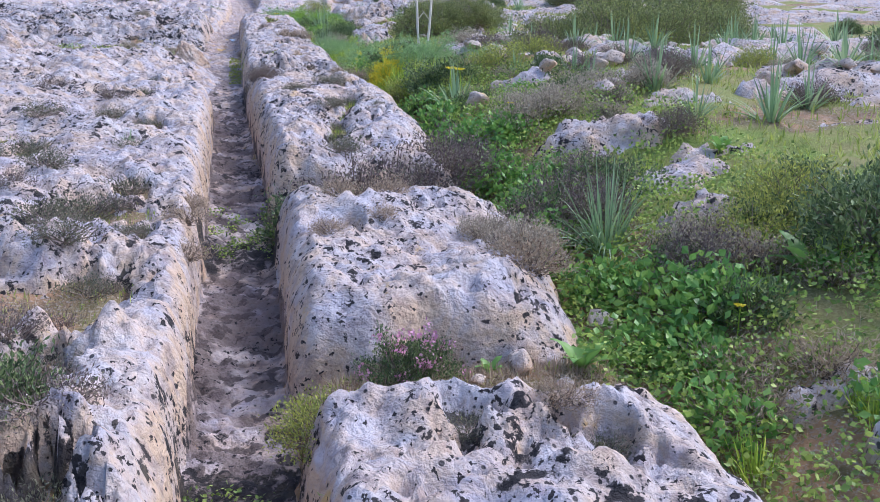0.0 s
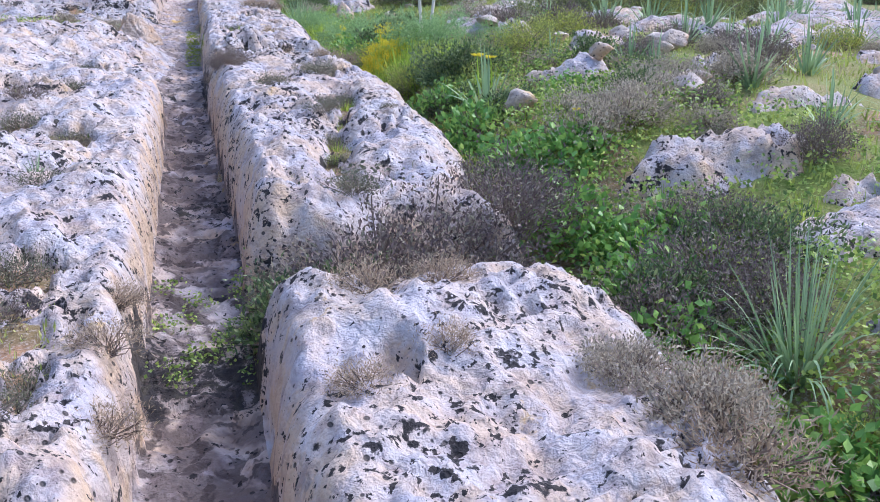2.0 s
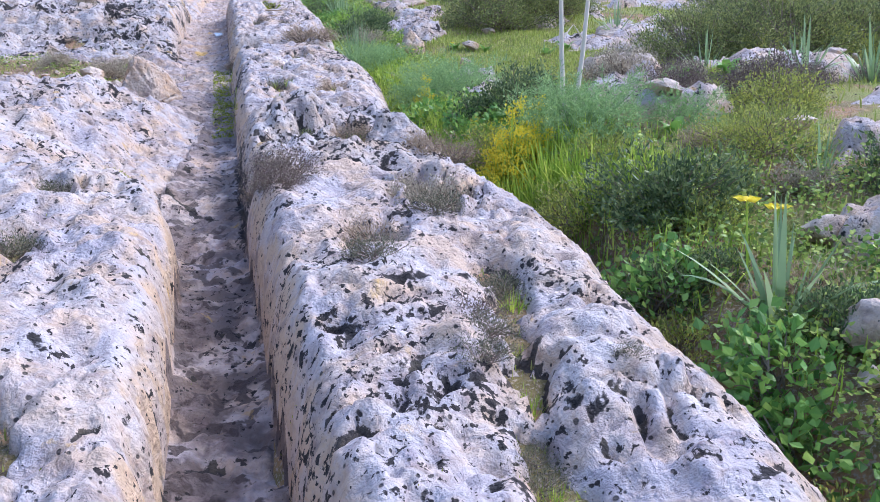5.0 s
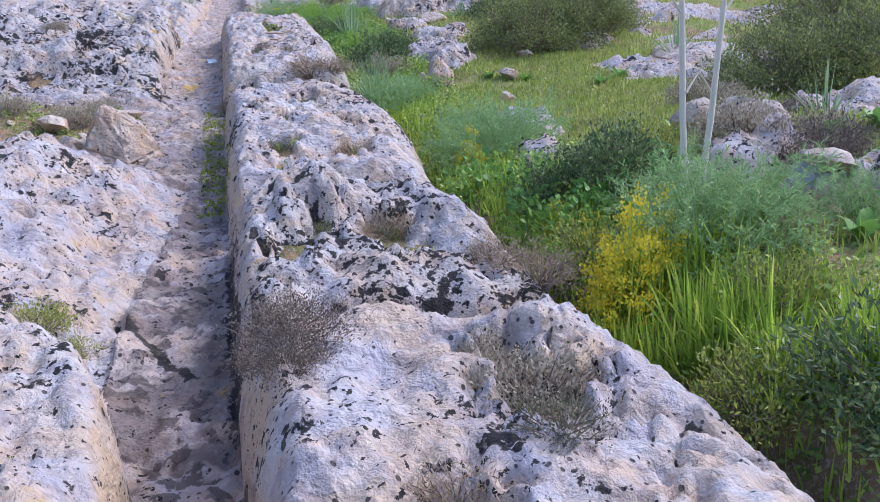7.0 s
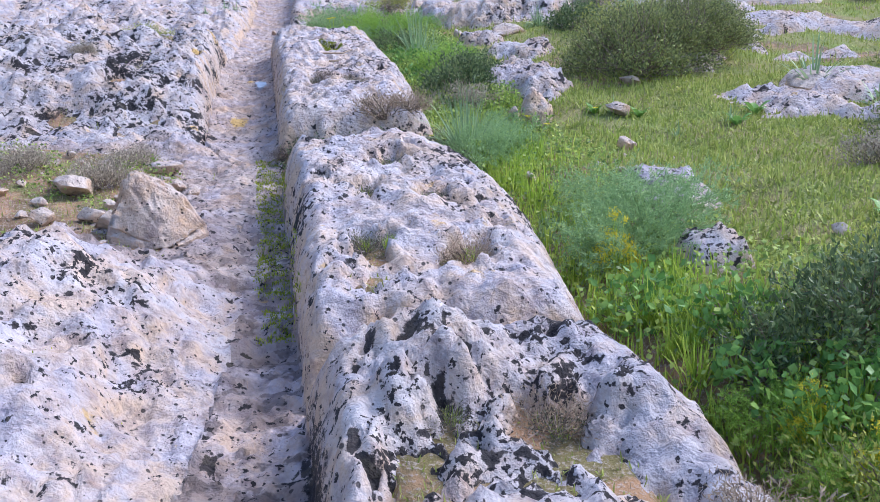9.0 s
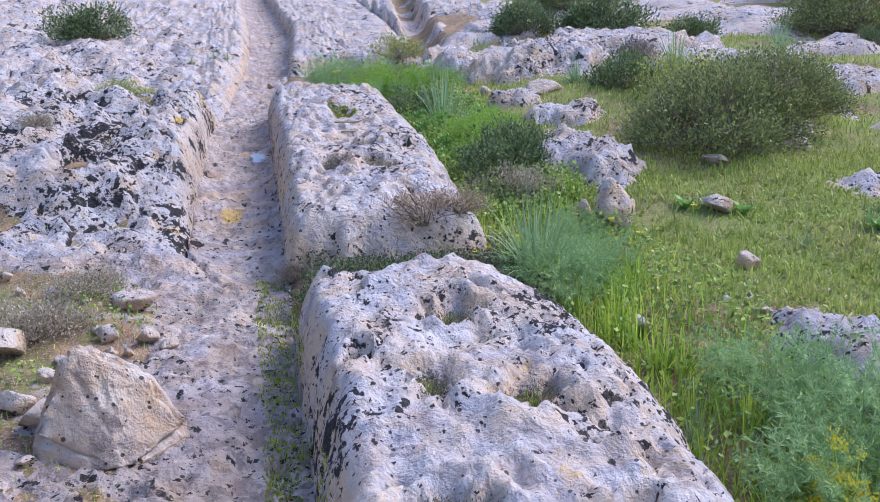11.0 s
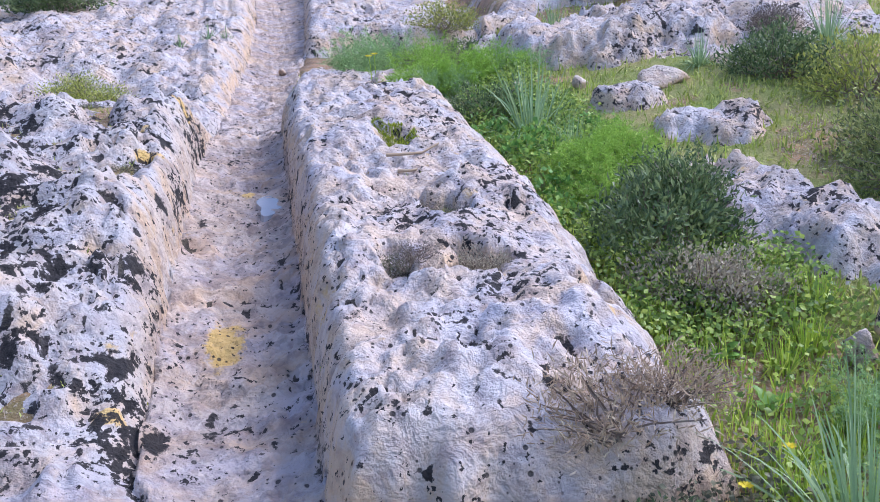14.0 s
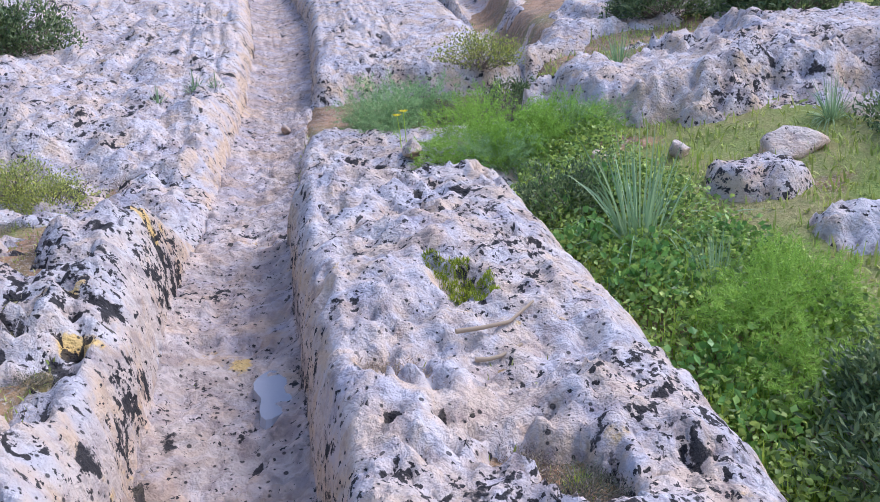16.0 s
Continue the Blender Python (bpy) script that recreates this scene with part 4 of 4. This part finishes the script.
spread_out(greenish, [(1.70, 15.02, .85), (1.86, 14.96, .7), (2.05, 6.08, .8), (2.3, 6.15, .8), (2.18, 6.35, .75), (2.5, 6.35, .7), (2.0, 5.2, .6), (0.98, 8.38, .62), (0.93, 8.62, .42), (0.84, 14.92, .40), (2.18, 3.68, .7), (2.3, 3.4, .6), (1.30, 3.62, .6), (1.22, 3.9, .45), (0.55, 4.9, .6), (-1.1, 4.0, .5), (-.85, 13.3, .7), (-.7, 13.75, .55), (-1.3, 13.5, .6), (2.7, 10.2, .9), (3.6, 12.2, .9), (0.5, 13.72, .5), (-1.3, 15.8, .4), (1.55, 4.75, .6), (3.3, 6.7, .8), (2.8, 6.6, .8)], 0.02, "grey-green shrubs")
heath = shrub("heather", "green heather sprig with small pink blossoms", 0.15, 0.18, 60, 70, 0.017, 0.006, LENTISK, upright=1.0, flower=PINK, flowers=26, category="heather")
spread_out(heath, [(0.62, 2.80, .8), (0.73, 2.80, .65)], 0.02, "heather sprigs")
fresh = shrub("green_shrub", "fresh green leafy shrub in a gap of the ridge", 0.24, 0.2, 46, 42, 0.032, 0.013, LENTISK, upright=0.7)
spread_out(fresh, [(0.42, 13.52, .7), (0.62, 13.55, .75), (0.82, 13.5, .8), (1.05, 13.55, .7), (0.72, 13.7, .6), (0.95, 13.72, .6), (1.15, 13.42, .6), (-.46, 2.3, .6), (-.55, 2.45, .5), (0.44, 4.85, .95), (0.60, 4.95, .9), (1.72, 10.2, .8), (0.9, 13.45, .6), (1.35, 13.6, .5), (2.0, 3.0, .7), (1.65, 15.0, .5)], 0.02, "green shrubs")
dry = shrub("dry_cushion", "dry brown cushion of dead stems on the rock", 0.2, 0.1, 46, 28, 0.034, 0.0055, DRY, upright=0.3, category="dry plant", spread=0.22)
DRY_SPOTS = [(1.28, 3.45, .85), (1.36, 3.75, .75), (0.62, 4.45, .6), (0.85, 4.50, .6), (0.95, 13.92, .95), (1.12, 13.98, .8), (1.25, 13.75, .7), (1.75, 2.5, .9), (2.05, 2.55, .9), (1.30, 9.25, .85), (1.42, 9.0, .7), (1.18, 9.4, .6), (0.67, 7.95, .6), (0.48, 16.05, .55), (0.88, 10.0, .6), (-.12, 4.3, .5), (-.11, 4.0, .5), (-.13, 4.7, .45), (0.75, 4.0, .4), (1.0, 2.3, .45), (0.5, 3.85, .4), (2.3, 3.4, .9), (0.92, 11.15, .6), (0.75, 15.6, .4)]
spread_out(dry, DRY_SPOTS, 0.012, "dry cushions")
leafherb = shrub("leafy_herb", "clump of broad fresh green leaves in the overgrown rut", 0.22, 0.16, 34, 12, 0.046, 0.038, BROAD, upright=0.3, category="herb", spread=0.25)
spread_out(leafherb, [(1.72, 5.22, .8), (1.80, 4.79, .8), (1.82, 5.03, .8), (1.76, 4.72, .9), (1.71, 5.42, 1.0), (1.73, 6.08, .9), (1.85, 5.95, .9), (1.95, 6.0, .8), (1.7, 3.67, .9), (1.68, 4.33, .9), (1.69, 3.57, .8), (1.86, 3.27, 1.0), (1.62, 6.6, .9), (1.7, 6.85, .9), (1.74, 9.82, .8), (1.9, 9.9, .75), (1.66, 10.1, .75), (1.75, 10.5, .8), (2.15, 10.0, .8), (1.55, 10.9, .9), (1.7, 7.5, .8), (2.1, 2.2, .8), (1.55, 3.05, .8), (2.0, 5.1, .8), (1.55, 7.7, .7), (1.5, 4.2, .5), (1.98, 3.1, .9), (1.75, 2.9, .8), (1.62, 2.5, .8), (1.55, 16.25, .8), (1.6, 16.8, .8), (1.58, 17.4, .9), (1.52, 15.95, .7), (1.66, 17.0, .8), (2.05, 17.1, .7), (1.55, 17.9, .8), (1.8, 17.9, .8)], 0.02, "leafy herbs")



def strewn(n, x0, x1, y0, y1, a, b):
    p = scatter(n, x0, x1, y0, y1, 0.01)
    return [(float(x), float(y), float(rng.uniform(a, b))) for x, y, _ in p]


for proto, spots in ((leafherb, strewn(9, 1.5, 2.6, 1.8, 8.0, .4, .7)), (fresh, strewn(20, 1.5, 3.0, 1.8, 8.5, .5, .9)), (olive, strewn(12, 1.6, 2.6, 2.0, 10.5, .2, .4)), (dry, strewn(18, 1.5, 3.4, 1.8, 9.5, .5, .9)), (greenish, strewn(10, 1.6, 3.0, 2, 9, .3, .5)), (dusky, strewn(22, 2.8, 8.0, 5.5, 10.3, .3, .6)), (greenish, strewn(24, 2.8, 9, 5.5, 10.6, .3, .6)), (olive, strewn(10, 3.4, 9, 6, 10.5, .3, .6)), (lentisk, strewn(14, 5.5, 14, 8, 22, .5, 1.1))):
    for x, y, size in spots:
        m = Matrix.Translation((x, y, top_of(x, y) - 0.015)) @ Matrix.Rotation(x * 50 + y * 9, 4, "Z") @ Matrix.Scale(size / proto.scale[0], 4)
        copy_thing(proto, m)
clump = tuft("grass_clump", "clump of bright green meadow grass", 70, 0.24, 0.010, GRASS, 0.6, 0.6, 0.07)
spread_out(clump, strewn(80, 1.38, 1.85, 9.6, 14.2, .5, 1.0) + strewn(34, 1.45, 2.1, 7.9, 9.2, .9, 1.4) + strewn(40, 1.45, 2.1, 14.4, 20, .5, .9) + strewn(30, 1.5, 2.6, 2, 7.5, .5, .9) + [(.77, 6.1, .4), (.81, 6.35, .35), (.87, 6.7, .4), (.95, 7.0, .35), (1.03, 7.35, .45), (.52, 11.32, .35), (.60, 11.25, .3), (.92, 11.15, .4), (.88, 11.88, .4), (.58, 12.0, .35), (.78, 12.5, .35), (.38, 12.25, .25), (.84, 15.55, .3), (.9, 9.95, .35), (.62, 10.05, .3)], 0.015, "meadow grass clumps")

# cushions in the pockets of the rock on both sides
pockets = scatter(2600, -3.2, -0.3, 1.8, 20, 0.02)
pick = []
for x, y, z in pockets:
    if not (11.8 < y < 14.1) and all((x - a) ** 2 + (y - b) ** 2 > 0.05 for a, b, _ in pick):
        pick.append((float(x), float(y), float(rng.uniform(0.2, 0.5))))
small = shrub("thyme_cushion", "low grey-green cushion in a pocket of the limestone", 0.2, 0.10, 40, 34, 0.019, 0.006, THYME, upright=0.5, spread=0.2, category="cushion plant")
spread_out(small, pick[:84:2] + [(-.55, 3.7, .7), (-.75, 4.3, .8), (-.9, 5.2, .7), (-.5, 5.9, .6), (-1.2, 6.8, .8), (-.6, 8.2, .5), (-.95, 3.2, .8), (-1.3, 5.6, .7), (-.33, 3.85, .4), (-.60, 4.5, .9), (-.45, 4.9, .7), (-.45, 3.47, .6), (-.5, 2.71, .7), (-.36, 2.0, .7), (-.77, 7.16, .7), (-.51, 6.84, .5), (-.66, 8.18, .7), (-.59, 8.92, .6), (-1.08, 5.88, .8), (0.61, 7.57, .55), (1.05, 7.52, .45), (1.16, 6.71, .25), (.81, 6.48, .4), (.77, 6.1, .35), (.73, 5.43, .6), (.78, 6.83, .45), (0.97, 8.1, .6), (0.57, 14.9, .5), (0.85, 15.5, .5), (0.80, 15.45, .5), (0.52, 11.3, .6), (0.90, 11.88, .5), (0.58, 12.0, .45), (0.38, 12.25, .35), (0.77, 12.5, .5), (0.84, 7.0, .45), (1.02, 7.45, .6), (0.80, 6.4, .4), (0.77, 6.1, .4), (0.9, 9.95, .5), (1.05, 2.15, .5), (0.72, 2.25, .4), (0.6, 10.05, .4)], 0.012, "cushion plants")
olive_small = shrub("dusky_cushion", "low dusky brown cushion in a pocket of the limestone", 0.2, 0.10, 40, 36, 0.019, 0.006, DUSKY, upright=0.5, spread=0.2, category="cushion plant")
spread_out(olive_small, pick[1:84:2] + [(-.40, 2.45, .9), (-.52, 2.62, .8), (-.36, 2.25, .7), (-.58, 2.9, .6), (-.45, 4.6, .6), (-.8, 7.5, .6), (-1.4, 8.5, .9), (-1.0, 4.7, .7), (-.62, 4.0, .5), (0.98, 8.5, .5), (0.45, 16.1, .45), (0.86, 14.95, .45), (0.74, 15.62, .4), (1.15, 14.5, .4), (0.85, 7.2, .5), (0.60, 14.85, .4)], 0.012, "cushion plants")

# ---- long-leaved tufts ----
squill = tuft("grass_tuft", "tall arching blue-green grass tuft", 150, 0.62, 0.010, BLADE, 0.95, 0.95)
spread_out(squill, [(1.76, 17.32, 1.22), (1.87, 4.06, 1.0), (1.44, 13.56, 1.1), (1.82, 16.75, .6), (2.9, 20.4, .7), (2.0, 18.9, .6), (1.5, 12.0, .4), (4.6, 18.6, 1.0), (3.4, 18.4, .6), (6.1, 19.0, .9)], 0.02, "grass tufts")
aspho = tuft("asphodel_tuft", "stiff pale asphodel leaves fanning from stony ground", 34, 0.42, 0.022, BLADE, 0.4, 0.95, 0.03, "asphodel")
spots = [(1.84, 7.08, 1.15), (3.2, 5.72, .9), (3.68, 5.55, 1.2), (3.3, 6.55, 1.1), (3.09, 7.35, .8), (4.5, 8.2, 1.2), (4.2, 5.9, 1.0), (5.4, 8.3, 1.1), (5.5, 7.3, 1.1), (4.0, 7.0, 1.1), (4.4, 8.9, 1.0), (2.62, 8.0, .7), (3.0, 7.55, .9), (3.83, 8.3, 1.2), (6.4, 10.8, 1.3), (7.0, 11.3, 1.4), (2.95, 13.6, .35), (2.75, 14.3, .4), (-.3, 20.6, .5), (-.15, 20.7, .4), (-.55, 20.5, .4), (-.55, 6.1, .35), (3.4, 13.7, .4), (-2.0, 13.2, .6), (2.0, 17.6, .6)]
for i in range(50):
    spots.append((rng.uniform(3.6, 10.0), rng.uniform(5.5, 15.0), rng.uniform(0.6, 1.3)))
spread_out(aspho, spots, 0.02, "asphodels")

# ---- fennel ----
f1 = fennel("fennel", "feathery green fennel beside the ridge", 0.36, 0.42, 50, 19, FENNEL)
spread_out(f1, [(1.98, 9.22, 1.05), (2.16, 9.34, .8), (1.75, 11.5, .85), (1.95, 11.75, 1.0), (1.62, 13.5, .7), (1.50, 13.28, .75), (1.12, 20.05, .95), (0.98, 19.8, .8), (1.9, 12.1, .7), (1.85, 14.1, .5), (1.5, 18.7, .6), (2.2, 19.0, .5), (2.6, 9.2, .6)], 0.02, "fennel plants")
f2 = fennel("fennel", "bright young feathery fennel in the overgrown rut", 0.36, 0.34, 50, 21, FENNEL_PALE)
spread_out(f2, [(1.84, 16.35, .75), (1.98, 16.52, .72), (1.76, 16.08, .58), (2.08, 16.75, .5), (1.5, 19.05, .95), (1.75, 18.95, .85), (2.0, 19.0, .7), (1.35, 18.8, .7), (1.62, 9.62, .5), (1.58, 9.95, .45)], 0.02, "bright fennel plants")
yellow = shrub("yellow_blossom_clump", "clump of bright yellow blossoms on thin stems", 0.16, 0.30, 70, 34, 0.013, 0.011, YELLOW, twig=GRASS, upright=0.8, category="flowers", spread=0.11)
spread_out(yellow, [(1.53, 9.06, .95), (1.62, 9.12, 1.05), (1.70, 9.2, .95), (1.64, 11.42, .75), (1.66, 9.6, .55), (1.60, 9.85, .5)], 0.0, "yellow blossom clumps")
spread_out(daisy("single yellow daisy-like flower on a thin stem"), [(1.25, 13.78, 1.0), (1.18, 13.72, 1.0), (1.42, 13.9, 1.0), (1.95, 13.9, 1.2), (2.0, 13.6, 1.2), (1.86, 7.3, 2.4), (1.92, 7.25, 2.3), (1.97, 6.08, 1.4), (1.05, 19.3, 1.6), (1.0, 19.2, 1.5), (1.9, 2.9, 1.2), (2.5, 14.0, 1.1)], 0.0, "yellow flowers")

# ---- broad-leaved rosettes ----
r1 = rosette("broadleaf_plant", "glossy broad-leaved bulb plant in stony soil", 8, 0.20, 0.075, BROAD)
spread_out(r1, [(1.23, 2.74, .85), (2.38, 3.15, 1.4), (0.93, 2.82, .45), (1.73, 5.74, 1.25), (1.48, 15.0, .9), (1.69, 5.56, .9), (3.11, 10.14, 1.0), (3.45, 10.2, 1.0), (1.60, 14.62, .7), (1.62, 14.3, .6), (2.9, 14.15, .7), (2.6, 14.3, .7), (3.4, 13.6, .8), (1.55, 4.0, .8), (3.0, 5.0, .8), (2.9, 11.3, .8), (1.62, 15.6, .7), (1.85, 2.9, .7), (2.45, 9.0, .9), (2.1, 7.0, .8), (3.7, 13.9, .9), (1.45, 14.9, .5), (1.5, 15.75, .7)], 0.0, "broad-leaved plants")

# ---- dead stalks and sticks ----
st = thing("dead_fennel_stalk", "two tall bleached dead fennel stalks with side twigs", "dead stalk")
for sx, top in ((-0.01, (-0.10, 0.05, 1.75)), (0.02, (0.22, 0.0, 1.8))):
    p = np.array([[[sx, 0, -0.05], [sx * 2 + top[0] * 0.2, 0.01, 0.45], [sx + top[0] * 0.45, top[1] * 0.5, 0.95], [sx + top[0], top[1], top[2]]]])
    v, f = tubes(p, 0.015, 0.009, 8)
    stem = part("stem", mesh_of("stem", v, f, STALK, True), st)
    b0 = np.array([[sx + top[0] * 0.4, top[1] * 0.4, 0.85], [sx + top[0] * 0.6, top[1] * 0.6, 1.15], [sx + top[0] * 0.25, 0, 0.55]])
    way = np.array([[0.5, 0.1, 0.6], [-0.6, 0.2, 0.6], [-0.4, -0.2, 0.5]]) * (1 if sx > 0 else -1)
    way[:, 2] = np.abs(way[:, 2])
    for q, w, ln in zip(b0, unit(way), (0.3, 0.35, 0.12)):
        v, f = tubes(arcs(q[None], w[None], np.array([ln]), np.array([0.1])), 0.006, 0.002, 5)
        part("side_twig", mesh_of("side_twig", v, f, STALK, True), st)
st.matrix_basis = pose(2.06, 9.55, top_of(2.06, 9.55))
for a, b, c in (((0.70, 16.22), (0.88, 16.26), (0.98, 16.34)), ((0.74, 16.14), (0.82, 16.15), (0.90, 16.2))):
    p = np.array([[[q[0], q[1], top_of(*q) + 0.012] for q in (a, ((a[0] + b[0]) / 2, (a[1] + b[1]) / 2 - 0.01), b, c)]])
    p[0, :, 2] = np.maximum(p[0, :, 2], p[0, :, 2].mean())
    v, f = tubes(p, 0.009, 0.005, 6)
    tagged(new("stick", mesh_of("stick", v, f, DRY, True)), "pale dry stick lying on the limestone ridge", "stick", "sticks on the ridge")

# ---- grass, herbs, moss ----
lush = lambda x, y: (x > ridge_edge(y) + 0.0) & (rng.random(len(x)) < np.interp(x - 0.35 * ease(7.5, 8.2, y) * (1 - ease(9.3, 9.8, y)), [1.3, 1.65, 2.1], [1, .7, .03]) * np.interp(y, [6.3, 7.2, 8, 10.8, 11.2, 14, 19], [0, .5, 1, 1, 1, 1, .7]))
blades_on("meadow_grass", scatter(26000, 1.25, 2.6, 6.3, 20.5, 0.0, lush), 0.05, 0.18, 0.009, GRASS, "lush bright green grass in the overgrown rut")
turf = lambda x, y: rng.random(len(x)) < np.interp(y, [9.5, 10.8, 14.6, 16, 21], [.25, 1, 1, .6, .6]) * np.interp(x, [1.5, 2.0, 4.5, 7], [.5, 1, 1, .3]) * (0.4 + 0.9 * (swell(x * 1.7, y * 1.7, 5) > -0.15))
blades_on("turf", scatter(36000, 1.6, 7.0, 9.5, 21, 0.0, turf), 0.025, 0.065, 0.013, TURF, "short mossy turf between the outcrops", "turf", 0.9)
blades_on("turf", scatter(38000, 1.7, 4.8, 10.2, 15.2, 0.0, lambda x, y: layers(x * 1.3, y * 1.3, 25, 3) > -0.55), 0.02, 0.06, 0.013, TURF, "bright mossy turf around the flat slabs", "turf", 1.1)
blades_on("field_grass", scatter(80000, 1.9, 10, 3.0, 22, 0.0, lambda x, y: rng.random(len(x)) < 0.25 + 0.6 * (layers(x * 0.9, y * 0.9, 37, 3) > -0.1)), 0.03, 0.11, 0.012, TURF, "thin rough grass on the stony hillside", "grass", 0.8)
blades_on("dead_grass", scatter(16000, 1.3, 3.4, 1.6, 16, 0.0, lambda x, y: swell(x * 2.1, y * 2.1, 15) > 0.15), 0.04, 0.11, 0.004, DRY, "wisps of dead straw among the herbs", "grass", 1.2)
leaves_on("ground_herbs", scatter(60000, 1.25, 3.2, 1.3, 8.3, 0.0, lambda x, y: rng.random(len(x)) < np.interp(x, [1.3, 2.3, 3.2], [1, .8, .15]) * (0.35 + 0.65 * (swell(x * 3, y * 3, 45) > -0.2))), 0.024, 0.12, HERB, "carpet of small dark green herb leaves")
leaves_on("ground_herbs", np.concatenate([scatter(14000, 1.25, 2.2, 8.3, 20.5, 0.0), scatter(20000, 1.3, 2.15, 14.6, 19.2, 0.0)]), 0.026, 0.13, HERB, "small green herb leaves under the grass")
blades_on("pocket_grass", scatter(100000, -3.2, 1.35, 1.6, 20, -0.01, lambda x, y: (x < -0.15) | (x > 0.35)), 0.012, 0.045, 0.006, TURF, "short green and straw grass in pockets of the limestone", "grass", 1.0)
blades_on("pocket_straw", scatter(70000, -3.2, 1.35, 1.6, 20, 0.0, lambda x, y: (x < -0.15) | (x > 0.35)), 0.015, 0.05, 0.004, DRY, "dry straw in pockets of the limestone", "grass", 1.3)


def on_rock(n, x0, x1, y0, y1, keep):
    x, y = rng.uniform(x0, x1, n), rng.uniform(y0, y1, n)
    ok = keep(x, y)
    x, y = x[ok], y[ok]
    r, s = land(x, y)
    return np.stack([x, y, np.maximum(r, s)], 1)


strip = lambda x, y: (np.abs(x - 0.155) < 0.085 + 0.03 * swell(y * 3, y * 0, 9)) & (layers(x * 6, y * 6, 19, 2) > -0.35)
blades_on("moss", on_rock(15000, 0.02, 0.27, 11.2, 13.95, strip), 0.008, 0.028, 0.006, MOSS, "yellow-green moss along the rut floor", "moss", 1.0)
blades_on("moss", on_rock(9000, 0.66, 0.94, 16.45, 16.75, lambda x, y: np.hypot((x - 0.80 + 0.35 * (y - 16.6)) / 0.10, (y - 16.6) / 0.17) + 0.45 * layers(x * 11, y * 11, 3, 3) < 0.85), 0.008, 0.03, 0.004, MOSS, "bright green moss patch on the ridge", "moss", 0.9)
spot = lambda x, y: layers(x * 2.3, y * 2.3, 77, 3) > 0.75
blades_on("moss", on_rock(26000, -2.5, 1.4, 1.8, 20, spot), 0.004, 0.014, 0.005, MOSS, "small moss and turf spots on the limestone", "moss", 1.2)
gapfill = lambda x, y: (x > 0.3) & (x < 1.4)
blades_on("gap_straw", scatter(9000, 0.28, 1.4, 2.5, 2.95, -0.02, gapfill), 0.02, 0.07, 0.003, DRY, "dead straw in a gap of the ridge", "grass", 1.3)
leaves_on("gap_herbs", np.concatenate([scatter(9000, 0.28, 1.45, 4.6, 5.6, -0.02, gapfill), scatter(12000, 0.26, 1.4, 13.05, 14.0, -0.02, gapfill)]), 0.020, 0.13, THYME, "small green herbs in gaps of the ridge")
rut_weeds = lambda x, y: (np.exp(-((y - 5.0) / 0.35) ** 2) + 0.9 * np.exp(-((y - 2.1) / 0.35) ** 2)) * ease(-0.1, 0.35, layers(x * 5, y * 5, 29, 2)) > 0.25
leaves_on("rubble_herbs", scatter(9000, -2.6, -0.4, 11.95, 14.1, 0.0, lambda x, y: layers(x * 2.2, y * 2.2, 33, 2) > 0.1), 0.020, 0.07, HERB, "small green herbs among the rubble", "herbs")
leaves_on("rut_weeds", on_rock(9000, -0.05, 0.3, 1.6, 5.8, rut_weeds), 0.016, 0.05, HERB, "small weeds and moss on the rut floor", "weeds")

# ---- a small wet patch on the rut floor ----
wet, wnt, wb = material("water")
wb.inputs["Base Color"].default_value = (0.35, 0.34, 0.36, 1)
wb.inputs["Roughness"].default_value = 0.06
relief(wnt, wb, [(tex_noise(wnt, place(wnt), 30.0, 3), 1.0)], 0.002)
a = np.linspace(0, 2 * np.pi, 28, endpoint=False)
rad = 1 + 0.18 * np.sin(3 * a + 1) + 0.10 * np.sin(5 * a)
px, py = 0.145 + 0.075 * rad * np.cos(a), 16.62 + 0.15 * rad * np.sin(a)
plane = [top_of(0.145, 16.62) + 0.016 + SLOPE * (yy - 16.62) for yy in py]
me = bpy.data.meshes.new("puddle")
me.from_pydata([*zip(px, py, plane), *zip(0.145 + (px - 0.145) * 1.1, 16.62 + (py - 16.62) * 1.1, [z - 0.03 for z in plane])], [], [tuple(range(28))] + [(i, i + 28, (i + 1) % 28 + 28, (i + 1) % 28) for i in range(28)])
me.materials.append(wet)
tagged(new("puddle", me), "small shallow puddle of rainwater on the rut floor", "puddle")
